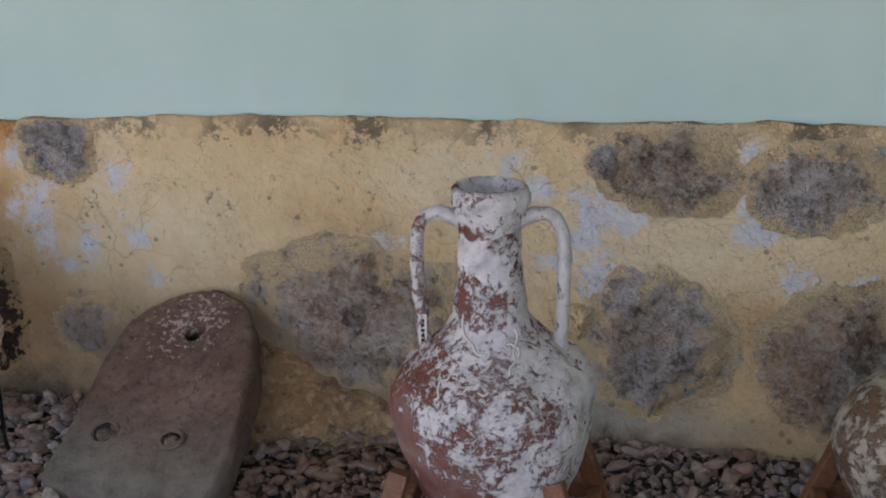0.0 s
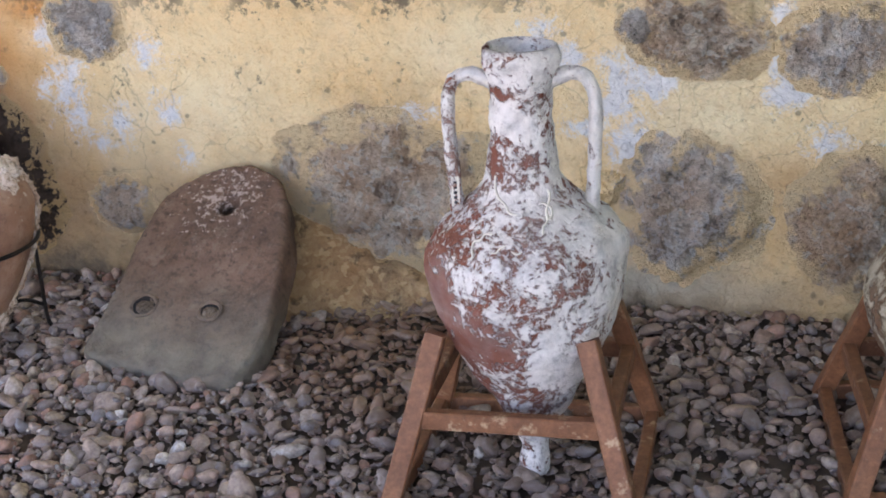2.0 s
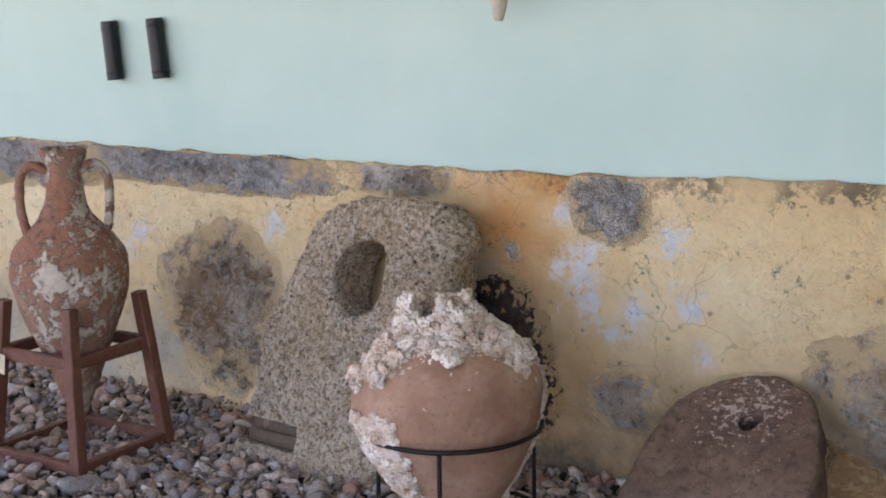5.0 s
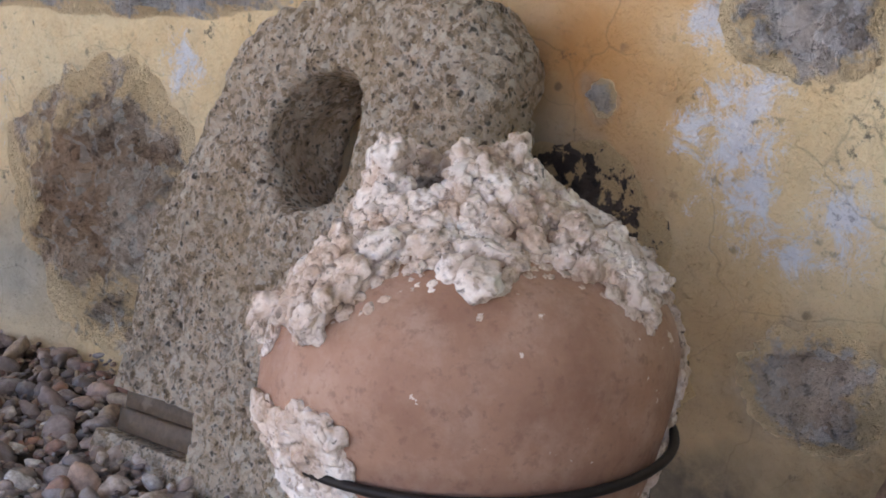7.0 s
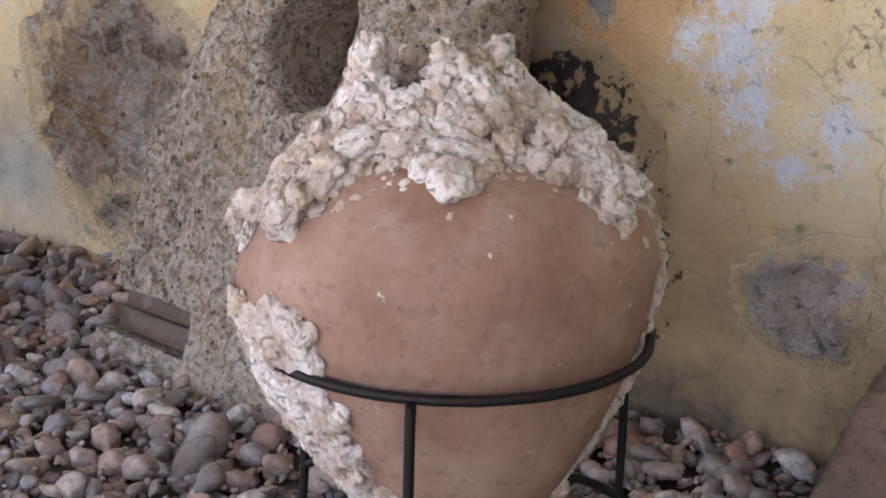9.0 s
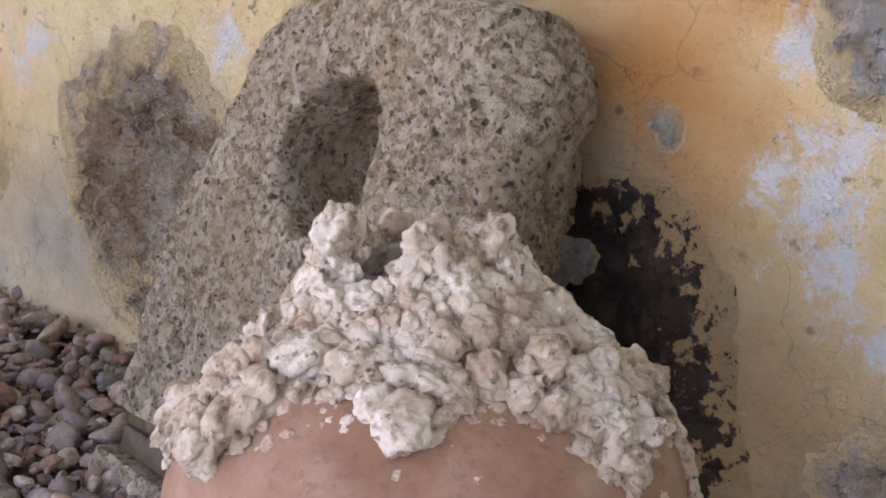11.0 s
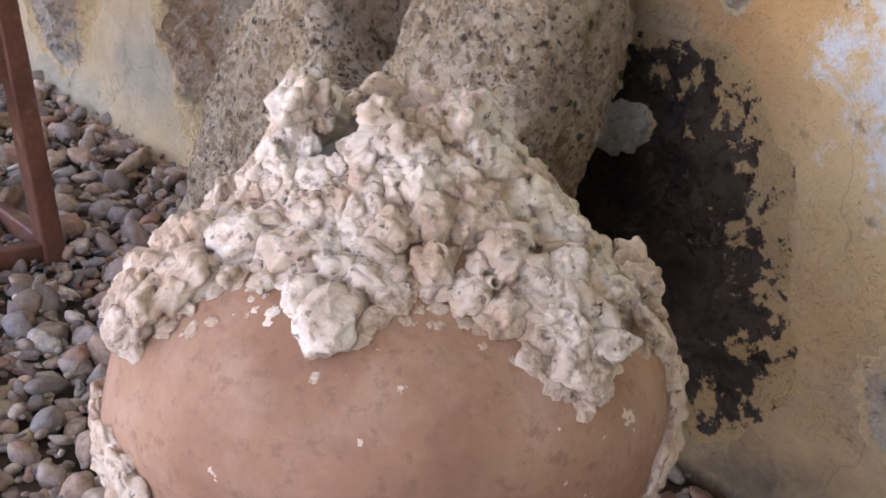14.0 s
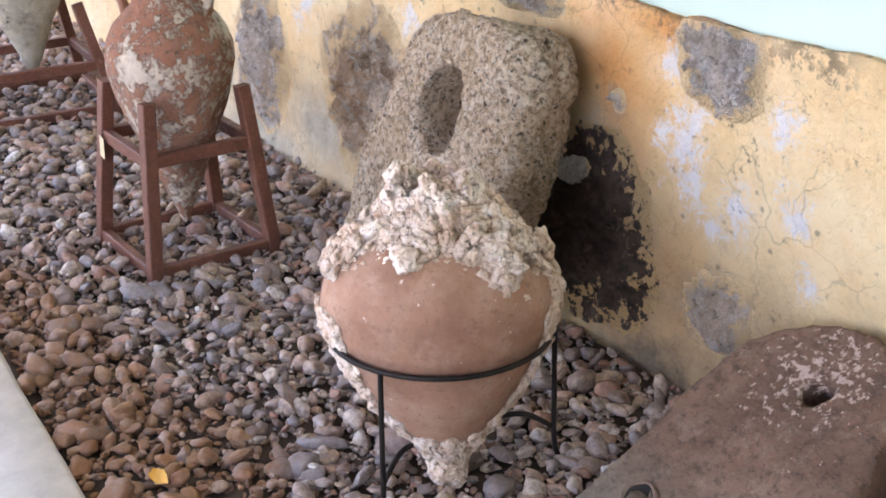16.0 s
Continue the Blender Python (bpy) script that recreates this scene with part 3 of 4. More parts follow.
def beam(a, b, w, d, face=Vector((0, -1, 0))):
    """A sawn bar from a to b, with slightly broken edges; w across, d deep along face."""
    a, b = Vector(a), Vector(b)
    z = (b - a).normalized()
    x = z.cross(Vector(face))
    x = x.normalized() if x.length > 0.05 else Vector((1, 0, 0))
    y = z.cross(x)
    c = 0.0035
    ring = [(-w / 2 + c, -d / 2), (w / 2 - c, -d / 2), (w / 2, -d / 2 + c), (w / 2, d / 2 - c), (w / 2 - c, d / 2), (-w / 2 + c, d / 2), (-w / 2, d / 2 - c), (-w / 2, -d / 2 + c)]
    v = []
    n = 7
    for i in range(n):
        p = a.lerp(b, i / (n - 1))
        for u, t in ring:
            j = Vector((noise.noise(p * 9 + Vector((u, t, 0)) * 30), noise.noise(p * 9 + Vector((t, u, 5)) * 30), 0)) * 0.0016
            v.append(p + x * (u + j.x) + y * (t + j.y))
    return v, grid_faces(n, 8, True) + [tuple(reversed(range(8))), tuple(range((n - 1) * 8, n * 8))]


def box(lo, hi):
    (a, b, c), (d, e, f) = lo, hi
    return [(a, b, c), (d, b, c), (d, e, c), (a, e, c), (a, b, f), (d, b, f), (d, e, f), (a, e, f)], [(0, 3, 2, 1), (4, 5, 6, 7), (0, 1, 5, 4), (1, 2, 6, 5), (2, 3, 7, 6), (3, 0, 4, 7)]


def ball(subdivisions):
    bm = bmesh.new()
    bmesh.ops.create_icosphere(bm, subdivisions=subdivisions, radius=1.0)
    v = np.array([x.co[:] for x in bm.verts])
    f = np.array([[x.index for x in p.verts] for p in bm.faces])
    bm.free()
    return v, f


def lumps(name, shapes, spots, material):
    """Many small bodies joined into one mesh; spots: (shape, matrix)."""
    vs, fs, n = [], [], 0
    for s, m in spots:
        v, f = shapes[s]
        mm = np.array(m)
        vs.append(v @ mm[:3, :3].T + mm[:3, 3])
        fs.append(f + n)
        n += len(v)
    v, f = np.concatenate(vs), np.concatenate(fs)
    me = bpy.data.meshes.new(name)
    me.vertices.add(len(v))
    me.vertices.foreach_set("co", v.ravel())
    me.loops.add(f.size)
    me.loops.foreach_set("vertex_index", f.ravel())
    me.polygons.add(len(f))
    me.polygons.foreach_set("loop_start", np.arange(0, f.size, 3))
    me.polygons.foreach_set("use_smooth", np.ones(len(f), bool))
    me.update(calc_edges=True)
    me.validate()
    me.materials.append(material)
    return new(name, me)


# ---- the setting: gravel bed against a rubble wall, under an unseen, added roof ----
def wall_face(x, z):
    """How far the old plaster stands before the wall's plane."""
    p = Vector((x * 1.6, 0, z * 1.9))
    d = fbm(p, 3) * 0.012 + fbm(Vector((x, 7, z)) * 9, 4) * 0.0035
    flare = 0.055 * math.exp(-max(0, z) / 0.07) * (0.55 + 0.45 * math.tanh((-x - 0.9) * 2.5))
    return -(0.018 + d + flare)


def dado_top(x):
    """The upper edge of the yellow wash, which climbs slightly along the wall."""
    return 0.986 + 0.036 * max(-0.35, min(0.6, x)) + 0.008 * max(0.0, min(2.0, x - 0.6))


XW0, XW1 = -6.0, 4.6
nx, nz = 760, 74
v, faces = [], []
for j in range(nz):
    for i in range(nx):
        x = XW0 + (XW1 - XW0) * i / (nx - 1)
        edge = dado_top(x) + 0.011 * fbm(Vector((x * 7, 0, 0)), 5) + 0.010 * fbm(Vector((x * 0.9, 4, 0)), 2)
        z = -0.06 + (edge + 0.06) * min(1.0, j / (nz - 4))
        y = wall_face(x, z) + (0.0, 0.002, 0.010, 0.06)[max(0, j - (nz - 4))]
        v.append((x, y, z - 0.004 * max(0, j - (nz - 4)) * 0.3))
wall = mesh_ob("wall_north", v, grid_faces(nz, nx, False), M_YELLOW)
tagged(wall, "old yellow limewashed rubble wall with flaking patches and dark cracks", "wall", kind="structure")
nx2, nz2 = 120, 30
v = [(XW0 + (XW1 - XW0) * i / (nx2 - 1), 0.004 + 0.004 * fbm(Vector((i * 0.2, 0, j * 0.2)), 3), 0.84 + 2.16 * j / (nz2 - 1)) for j in range(nz2) for i in range(nx2)]
upper = mesh_ob("wall_upper", v, grid_faces(nz2, nx2, False), M_TEAL)
tagged(upper, "smooth pale teal painted wall above the yellow dado", "wall", kind="structure")
tagged(mesh_ob("wall_core", *box((XW0, 0.08, -0.2), (XW1, 0.45, 3.0)), M_CEIL, False), "plain back of the rubble wall", "wall", kind="structure")
# out of view: ceiling and end wall block light, pale ground bounces it
tagged(mesh_ob("ceiling", *box((XW0 - 0.3, -5.2, 3.0), (XW1 + 0.3, 0.45, 3.15)), M_CEIL, False), "unseen pale ceiling added to keep out the sky light", "ceiling", kind="structure")
tagged(mesh_ob("light_block_east", *box((XW1, -5.2, -0.2), (XW1 + 0.3, 0.08, 3.0)), M_TEAL, False), "unseen teal end wall added to block side light", "wall", kind="structure")
tagged(mesh_ob("ground", *box((-400, -400, -0.30), (400, 400, -0.10)), M_DUST, False), "unseen pale ground added to bounce sunlight inward", "ground", kind="structure")
tagged(mesh_ob("pavement", *box((XW0, -5.2, -0.099), (XW1, -1.25, -0.014)), M_PAVE, False), "pale paved gallery floor", "pavement", kind="structure")


def kerb_edge(x):
    """The inner edge of the kerb, which runs slightly askew to the wall."""
    return -1.395 - 0.055 * (x + 1.25)


def kerb_mesh():
    n = 180
    section = [(-0.28, 0.0), (-0.28, 0.03), (-0.265, 0.042), (-0.018, 0.042), (-0.004, 0.032), (0.0, -0.02)]
    v = []
    for y, z in section:
        for i in range(n):
            x = XW0 + (XW1 - XW0) * i / (n - 1)
            v.append((x, kerb_edge(x) + y + 0.006 * fbm(Vector((x * 3, y * 9, z * 9)), 4), z + 0.004 * fbm(Vector((x * 4, y * 7, 2)), 4)))
    return v, grid_faces(len(section), n, False)


tagged(mesh_ob("kerb", *kerb_mesh(), M_KERB), "worn whitewashed kerb edging the gravel bed", "kerb", kind="structure")


def soil_mesh():
    n, m = 240, 40
    v = [(XW0 + (XW1 - XW0) * i / (n - 1), (kerb_edge(XW0 + (XW1 - XW0) * i / (n - 1)) - 0.02) * (1 - j / (m - 1)), 0.004 * fbm(Vector((i * 0.5, j * 0.5, 0)), 3) - 0.004 + 0.025 * math.exp((j / (m - 1) - 1) * 9)) for j in range(m) for i in range(n)]
    return v, grid_faces(m, n, False)


tagged(mesh_ob("soil", *soil_mesh(), M_SOIL), "dark earth between the pebbles", "soil", kind="structure")


def pebble_shapes(subdivisions, count):
    v, f = ball(subdivisions)
    out = []
    for s in range(count):
        w = v.copy()
        for i, p in enumerate(v):
            q = Vector(p)
            w[i] = p * (1 + 0.34 * noise.noise(q * 0.9 + Vector((s * 7.3, 0, 0))) + 0.13 * noise.noise(q * 2.2 + Vector((0, s * 3.1, 0))))
        # a few flat faces, as broken beach stones have
        rs = random.Random(s)
        for _ in range(rs.randrange(0, 5)):
            n = np.array([rs.gauss(0, 1), rs.gauss(0, 1), rs.gauss(0, 1)])
            n /= np.linalg.norm(n)
            d = w @ n
            over = np.maximum(0, d - rs.uniform(0.62, 0.85))
            w -= over[:, None] * n * 0.85
        out.append((w, f))
    return out


def gravel():
    rnd = random.Random(4)
    shapes = pebble_shapes(3, 20) + pebble_shapes(2, 20)
    spots = []
    for layer, step, low, high in ((0, 0.030, 0.009, 0.016), (1, 0.049, 0.013, 0.030), (2, 0.032, 0.0045, 0.009)):
        x = -5.9
        while x < 4.5:
            y = -1.70
            while y < -0.02:
                px, py = x + rnd.uniform(-0.75, 0.75) * step, y + rnd.uniform(-0.75, 0.75) * step
                y += step
                if layer == 1 and rnd.random() < 0.22:
                    continue
                near = -2.2 < px < 2.4
                if layer == 2 and not near:
                    continue
                r = (low + (high - low) * rnd.random() ** 1.5) * (0.88 if px > 0.75 else 1.0)
                if layer == 1 and rnd.random() > 0.95:
                    r *= rnd.uniform(1.25, 1.6)
                if py > -0.02 - r or py < kerb_edge(px) + r * 0.8:
                    continue
                lift = 0.025 * math.exp(py * 6.0)
                m = Matrix.Translation((px, py, 0.004 + lift + (0.0, 0.015, 0.013)[layer] + rnd.uniform(-0.005, 0.007))) @ Euler((rnd.gauss(0, 0.4), rnd.gauss(0, 0.4), rnd.uniform(0, 6.28))).to_matrix().to_4x4()
                m = m @ Matrix.Diagonal((r * rnd.uniform(0.95, 1.7), r * rnd.uniform(0.75, 1.1), r * rnd.uniform(0.45, 0.85), 1))
                spots.append((rnd.randrange(20) + (0 if near and layer == 1 else 20), m))
            x += step
    return lumps("gravel", shapes, spots, M_PEB)


tagged(gravel(), "loose rounded beach pebbles in grey, tan and pinkish brown", "gravel", kind="stuff")


def wall_stone(cx, cz, rx, rz, material, proud=0.016, seed=0, label="", squash=2.0):
    """A rubble stone that shows through the plaster: a lumpy, ragged shield."""
    rings, turns = 40, 130
    v = []
    for i in range(rings):
        t = i / (rings - 1)
        for k in range(turns):
            a = 2 * math.pi * k / turns
            e = Vector((math.cos(a) * 1.1 + seed, math.sin(a) * 1.1, seed * 0.7))
            ca, sa = abs(math.cos(a)), abs(math.sin(a))
            sup = (ca ** squash + sa ** squash) ** (-1 / squash)
            rr = t * sup * (1.24 + 0.24 * fbm(e, 3) + 0.10 * fbm(e * 5, 4))
            x, z = cx + rx * rr * math.cos(a), cz + rz * rr * math.sin(a)
            z = min(z, dado_top(x) - 0.006)
            q = Vector((x, seed, z))
            dome = proud * 1.5 * (1 - (t / 0.84) ** 4)
            y = wall_face(x, max(z, 0.0)) - dome - (1 - t ** 6) * (0.034 * fbm(q * 11, 5) + 0.020 * abs(fbm(q * 30, 5)))
            v.append((x, min(y, wall_face(x, max(z, 0.0)) - 0.0025 * (1 - t ** 8)), z))
    ob = mesh_ob("stone", v, grid_faces(rings, turns, True), material)
    rim = ob.data.attributes.new("rim", "FLOAT", "POINT")
    rim.data.foreach_set("value", [(i // turns) / (rings - 1) for i in range(rings * turns)])
    ob.parent = wall
    if label:
        ob["label"] = label
    return ob


KINDS = {"brown": M_BROWN, "grey": M_GREY, "pale": M_PALE, "soot": M_SOOT, "yellow": M_YELLOW}
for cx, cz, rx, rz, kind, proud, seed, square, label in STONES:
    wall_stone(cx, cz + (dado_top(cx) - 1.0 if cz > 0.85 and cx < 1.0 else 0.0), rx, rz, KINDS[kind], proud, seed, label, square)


def plaster_skirt():
    """A hump of old plaster that slopes from the wall down to the pebbles."""
    n, m = 90, 36
    v = []
    for i in range(n):
        t = i / (n - 1)
        x = 0.62 + 0.72 * t
        top = 0.33 * (1 - t) ** 0.9 + 0.035 + 0.022 * fbm(Vector((x * 9, 1, 0)), 4)
        reach = 0.07 + 0.20 * (1 - t) ** 0.7
        for j in range(m):
            q = j / (m - 1)
            y = wall_face(x, top) + 0.02 - 0.065 * min(1.0, q * 9) - reach * q ** 1.5
            z = top * (1 - q) - 0.02 * q
            p = Vector((x * 7, y * 7, z * 7))
            v.append((x, y - 0.018 * fbm(p, 5), z + 0.006 * fbm(p * 2.3, 4)))
    ob = mesh_ob("plaster_skirt", v, [tuple(reversed(f)) for f in grid_faces(n, m, False)], M_SKIRT)
    ob["label"] = "sloping hump of stained plaster at the foot of the wall"
    ob.parent = wall


plaster_skirt()

# ---- stone slabs with a hole through ----
def wrap_angle(d):
    return (d + math.pi) % (2 * math.pi) - math.pi


def pierced(outline, hole, hole_r, thick, place, turns=190, edge=0.03, rough=0.006, coarse=0.01, seed=0.0, face_rows=46, pits=0.0):
    """A thick slab with one hole through it: closed rings run from the hole over the face, round the edge and back."""
    pts = [Vector(p) for p in outline]
    c = Vector(hole)

    def reach(a):
        d = Vector((math.cos(a), math.sin(a)))
        best = 0.0
        for p, q in zip(pts, pts[1:] + pts[:1]):
            e, w = q - p, p - c
            den = d.x * e.y - d.y * e.x
            if abs(den) > 1e-9:
                t, s = (w.x * e.y - w.y * e.x) / den, (w.x * d.y - w.y * d.x) / den
                if t > 0 and -1e-6 <= s <= 1 + 1e-6:
                    best = max(best, t)
        return best

    out_r = [reach(2 * math.pi * k / turns) for k in range(turns)]
    for _ in range(3):
        out_r = [(out_r[k - 1] + 2 * out_r[k] + out_r[(k + 1) % turns]) / 4 for k in range(turns)]
    path = []
    for i in range(9):
        path.append((0.0, -thick + thick * i / 9 * 0.9, 0))
    for i in range(face_rows + 1):
        path.append((i / face_rows, 0.0, 1))
    for i in range(1, 15):
        path.append((1.0, -thick * i / 14, 2))
    for i in range(1, 9):
        path.append((1 - i / 9, -thick, 3))
    v = []
    bevel = edge if callable(edge) else lambda a: edge
    for s, depth, kind in path:
        for k in range(turns):
            a = 2 * math.pi * k / turns
            edge = bevel(a)
            hr = hole_r(a)
            R = out_r[k]
            r = hr + (R - hr) * s
            n = depth
            if kind == 1:
                e = min((R - r) / edge, 1.0)
                n -= edge * 0.8 * (1 - math.sqrt(max(0.0, 1 - (1 - e) ** 2)))
                h = min((r - hr) / 0.018, 1.0)
                n -= 0.013 * (1 - math.sqrt(max(0.0, 1 - (1 - h) ** 2)))
            if kind == 2:
                n = -edge * 0.8 - (thick - edge * 0.8) * (-depth / thick)
                r -= 0.10 * thick * (depth / thick) ** 2
            if kind == 3:
                r = hr + (R - 0.10 * thick - hr) * s
            q = Vector((c.x + r * math.cos(a), c.y + r * math.sin(a), n))
            w = q + Vector((seed, 0, 0))
            d = noise.noise_vector(w * 8) * coarse + noise.noise_vector(w * 26) * rough + noise.noise_vector(w * 60) * rough * 0.55
            if pits:
                deep = max(0.0, 0.36 - noise.voronoi(w * 21)[0][0]) * 2.2 + max(0.0, 0.30 - noise.voronoi(w * 44)[0][0]) * 1.3
                out = Vector((math.cos(a), math.sin(a), 0)) if kind == 2 else Vector((0, 0, 1)) if kind == 1 else Vector((0, 0, 0))
                d = d - out * deep * pits
            v.append(place @ (q + d))
    f = grid_faces(len(path), turns, True)
    last = (len(path) - 1) * turns
    f += [(last + k, last + (k + 1) % turns, (k + 1) % turns, k) for k in range(turns)]
    return v, f


def frame_of(origin, u, v):
    u = Vector(u).normalized()
    v = Vector(v)
    v = (v - u * v.dot(u)).normalized()
    n = u.cross(v)
    m = Matrix((u, v, n)).transposed().to_4x4()
    return Matrix.Translation(origin) @ m


def millstone():
    root = thing("press_stone", (-0.68, -0.3, 0.0), "tall porous brown stone slab with oval hole leaning on wall", "stone slab")
    place = frame_of((-0.72, -0.455, 0.0), (1, -0.1, 0), (0.02, 0.245, 0.97))
    outline = [(-0.35, -0.05), (-0.40, 0.0), (-0.385, 0.07), (-0.35, 0.15), (-0.35, 0.30), (-0.325, 0.46), (-0.265, 0.62), (-0.205, 0.77), (-0.125, 0.875), (0.02, 0.925), (0.22, 0.945), (0.345, 0.93), (0.405, 0.86),
               (0.415, 0.70), (0.40, 0.54), (0.345, 0.36), (0.265, 0.16), (0.21, -0.04)]

    def oval(a):
        """An upright egg-shaped hole, flattened on one flank and with a blunt upper corner."""
        c, d = math.cos(a), math.sin(a)
        r = (abs(c / 0.109) ** 2.5 + abs(d / 0.125) ** 2.5) ** (-1 / 2.5)
        return r * (1 + 0.10 * math.exp(-((a - 0.85) / 0.35) ** 2) - 0.10 * math.exp(-((a - 5.5) / 0.5) ** 2) - 0.07 * math.exp(-((a - 2.4) / 0.4) ** 2)) + 0.004 * noise.noise(Vector((c * 4, d * 4, 3)))

    def rounding(a):
        """The flank that faces the hall's end falls away in a broad worn bevel."""
        return 0.035 + 0.085 * math.exp(-((wrap_angle(a - 0.1)) / 0.75) ** 2)

    body = part("body", pierced(outline, (0.060, 0.668), oval, 0.20, place, turns=420, edge=rounding, rough=0.008, coarse=0.014, seed=2.0, face_rows=150, pits=0.019), M_MILL, root)
    cut = mesh_ob("cut", *[[tuple(place @ Vector(p)) for p in box((-0.46, 0.058, -0.16), (-0.110, 0.150, 0.1))[0]], box((0, 0, 0), (1, 1, 1))[1]], M_MILL, False)
    mod = body.modifiers.new("notch", "BOOLEAN")
    mod.operation, mod.object, mod.solver = "DIFFERENCE", cut, "EXACT"
    bpy.context.view_layer.update()
    done = bpy.data.meshes.new_from_object(body.evaluated_get(bpy.context.evaluated_depsgraph_get()))
    body.modifiers.clear()
    body.data = done
    bpy.data.objects.remove(cut)
    wedge = thing("wooden_wedge", place @ Vector((-0.25, 0.09, -0.09)), "two dark weathered boards wedged in a slot of the stone", "wedge")
    for low, d in ((0.081, -0.085), (0.126, -0.095)):
        a, b = place @ Vector((-0.365, low, d)), place @ Vector((-0.112, low + 0.006, d))
        part("board", beam(a, b, 0.046, 0.10, place.to_3x3() @ Vector((0, 0, 1))), M_PLANK, wedge)
    return root


def anchor():
    root = thing("anchor_stone", (0.6, -0.4, 0.0), "flat brown stone anchor with three holes, leaning on the wall", "stone anchor")
    place = frame_of((0.60, -0.66, 0.085), (0.988, -0.155, 0), (0.13, 0.838, 0.53))
    outline = [(-0.265, -0.085), (-0.25, 0.03), (-0.255, 0.20), (-0.285, 0.36), (-0.278, 0.50), (-0.24, 0.61), (-0.15, 0.685), (-0.02, 0.712), (0.095, 0.675), (0.175, 0.575), (0.25, 0.41),
               (0.295, 0.23), (0.315, 0.05), (0.322, -0.085), (0.19, -0.108), (-0.08, -0.098)]
    part("body", pierced(outline, (-0.029, 0.530), lambda a: 0.031 + 0.003 * math.sin(3 * a), 0.105, place, turns=150, edge=0.03, rough=0.005, coarse=0.012, seed=9.0), M_SLAB, root)
    for u, w, s in ((-0.111, 0.120, 1.15), (0.113, 0.137, 1.0)):
        lift = noise.noise_vector(Vector((u + 9.0, w, 0)) * 8).z * 0.012
        ring = [place @ Vector((u + 0.036 * s * math.cos(t), w + 0.031 * s * math.sin(t), lift + 0.001)) for t in [2 * math.pi * k / 28 for k in range(28)]]
        socket = part("socket", tube(ring, 0.0065, 8, 0.006, close=True), M_SLAB, root, "worn rim of a plugged hole")
        # a flat dark disc stands in for the shade inside the socket
        disc = [place @ Vector((u + 0.036 * s * math.cos(t) * q, w + 0.031 * s * math.sin(t) * q, lift + 0.002)) for q in (1.0, 0.02) for t in [2 * math.pi * k / 28 for k in range(28)]]
        part("shade_disc", (disc, grid_faces(2, 28, True)), M_DARK, socket, "flat dark disc painted as the shade in a socket")
        v, f = ball(3)
        plug = [place @ Vector((u + 0.008 + p[0] * 0.026 * s * (1 + 0.2 * noise.noise(Vector(p) * 2)), w - 0.008 + p[1] * 0.020 * s, lift + 0.003 + p[2] * 0.015 * (1 + 0.3 * noise.noise(Vector(p) * 3)))) for p in v]
        part("plug", (plug, [tuple(int(i) for i in x) for x in f]), M_PLUG, root, "pale stone plug in a hole")
    return root


millstone()
anchor()


# ---- wooden stands ----
def wooden_stand(at, half, top_half, height, turn, material, label, t=0.042, rail=0.57, group="amphora stands"):
    root = thing("wooden_stand", (at[0], at[1], 0.0), label, "stand", group)
    rot = Matrix.Translation((at[0], at[1], 0)) @ Matrix.Rotation(radians(turn), 4, "Z")
    ends = {}
    for sx in (-1, 1):
        for sy in (-1, 1):
            a, b = Vector((sx * half, sy * half, 0.0)), Vector((sx * top_half, sy * top_half, height))
            ends[sx, sy] = (a, b)
            part("leg", beam(rot @ a, rot @ b, t, t, rot.to_3x3() @ Vector((0, -1, 0))), material, root, smooth=False)
    for (a, b) in (((-1, -1), (1, -1)), ((1, -1), (1, 1)), ((1, 1), (-1, 1)), ((-1, 1), (-1, -1))):
        for f in (rail, 0.06):
            p, q = ends[a][0].lerp(ends[a][1], f), ends[b][0].lerp(ends[b][1], f)
            d = (q - p).normalized() * t * 0.48
            part("rail", beam(rot @ (p + d), rot @ (q - d), t * 0.72, t * 0.95, rot.to_3x3() @ Vector((0, 0, 1))), material, root, smooth=False)
    return root


wooden_stand((1.785, -1.015), 0.285, 0.172, 0.425, 3.0, M_WOOD, "orange varnished wooden stand with splayed legs under the white amphora", 0.046, 0.55)
wooden_stand((-1.575, -0.67), 0.205, 0.155, 0.555, 2.0, M_WOOD2, "red-brown painted wooden stand with splayed legs on the pebbles", 0.042, 0.68)
wooden_stand((-3.35, -0.60), 0.27, 0.17, 0.46, -4.0, M_WOOD2, "red-brown wooden stand at the far end of the gravel bed", 0.042, 0.45)
wooden_stand((2.80, -0.74), 0.30, 0.19, 0.335, 8.0, M_WOOD, "orange varnished wooden stand under the beige amphora", 0.046, 0.5)


# ---- amphorae ----
def amphora(at, profile, handles, material, label, seed, face=0.0, lean=None, rough=0.005, hr=0.019, grip=None):
    root = thing("amphora", at, label, "amphora", "amphorae in the gravel bed")
    place = Matrix.Translation(at) @ (lean or Matrix.Identity(4)) @ Matrix.Rotation(face, 4, "Z")
    part("body", lathe(profile, place, 130, 96, rough, seed), material, root)
    for side in handles:
        part("handle", tube([place @ Vector((side * x, 0.0, z)) for x, z in handles[side]], [hr * 1.25] + [hr] * (len(handles[side]) - 2) + [hr * 1.35], 14, 0.004, 0.8), grip or material, root)
    return root, place


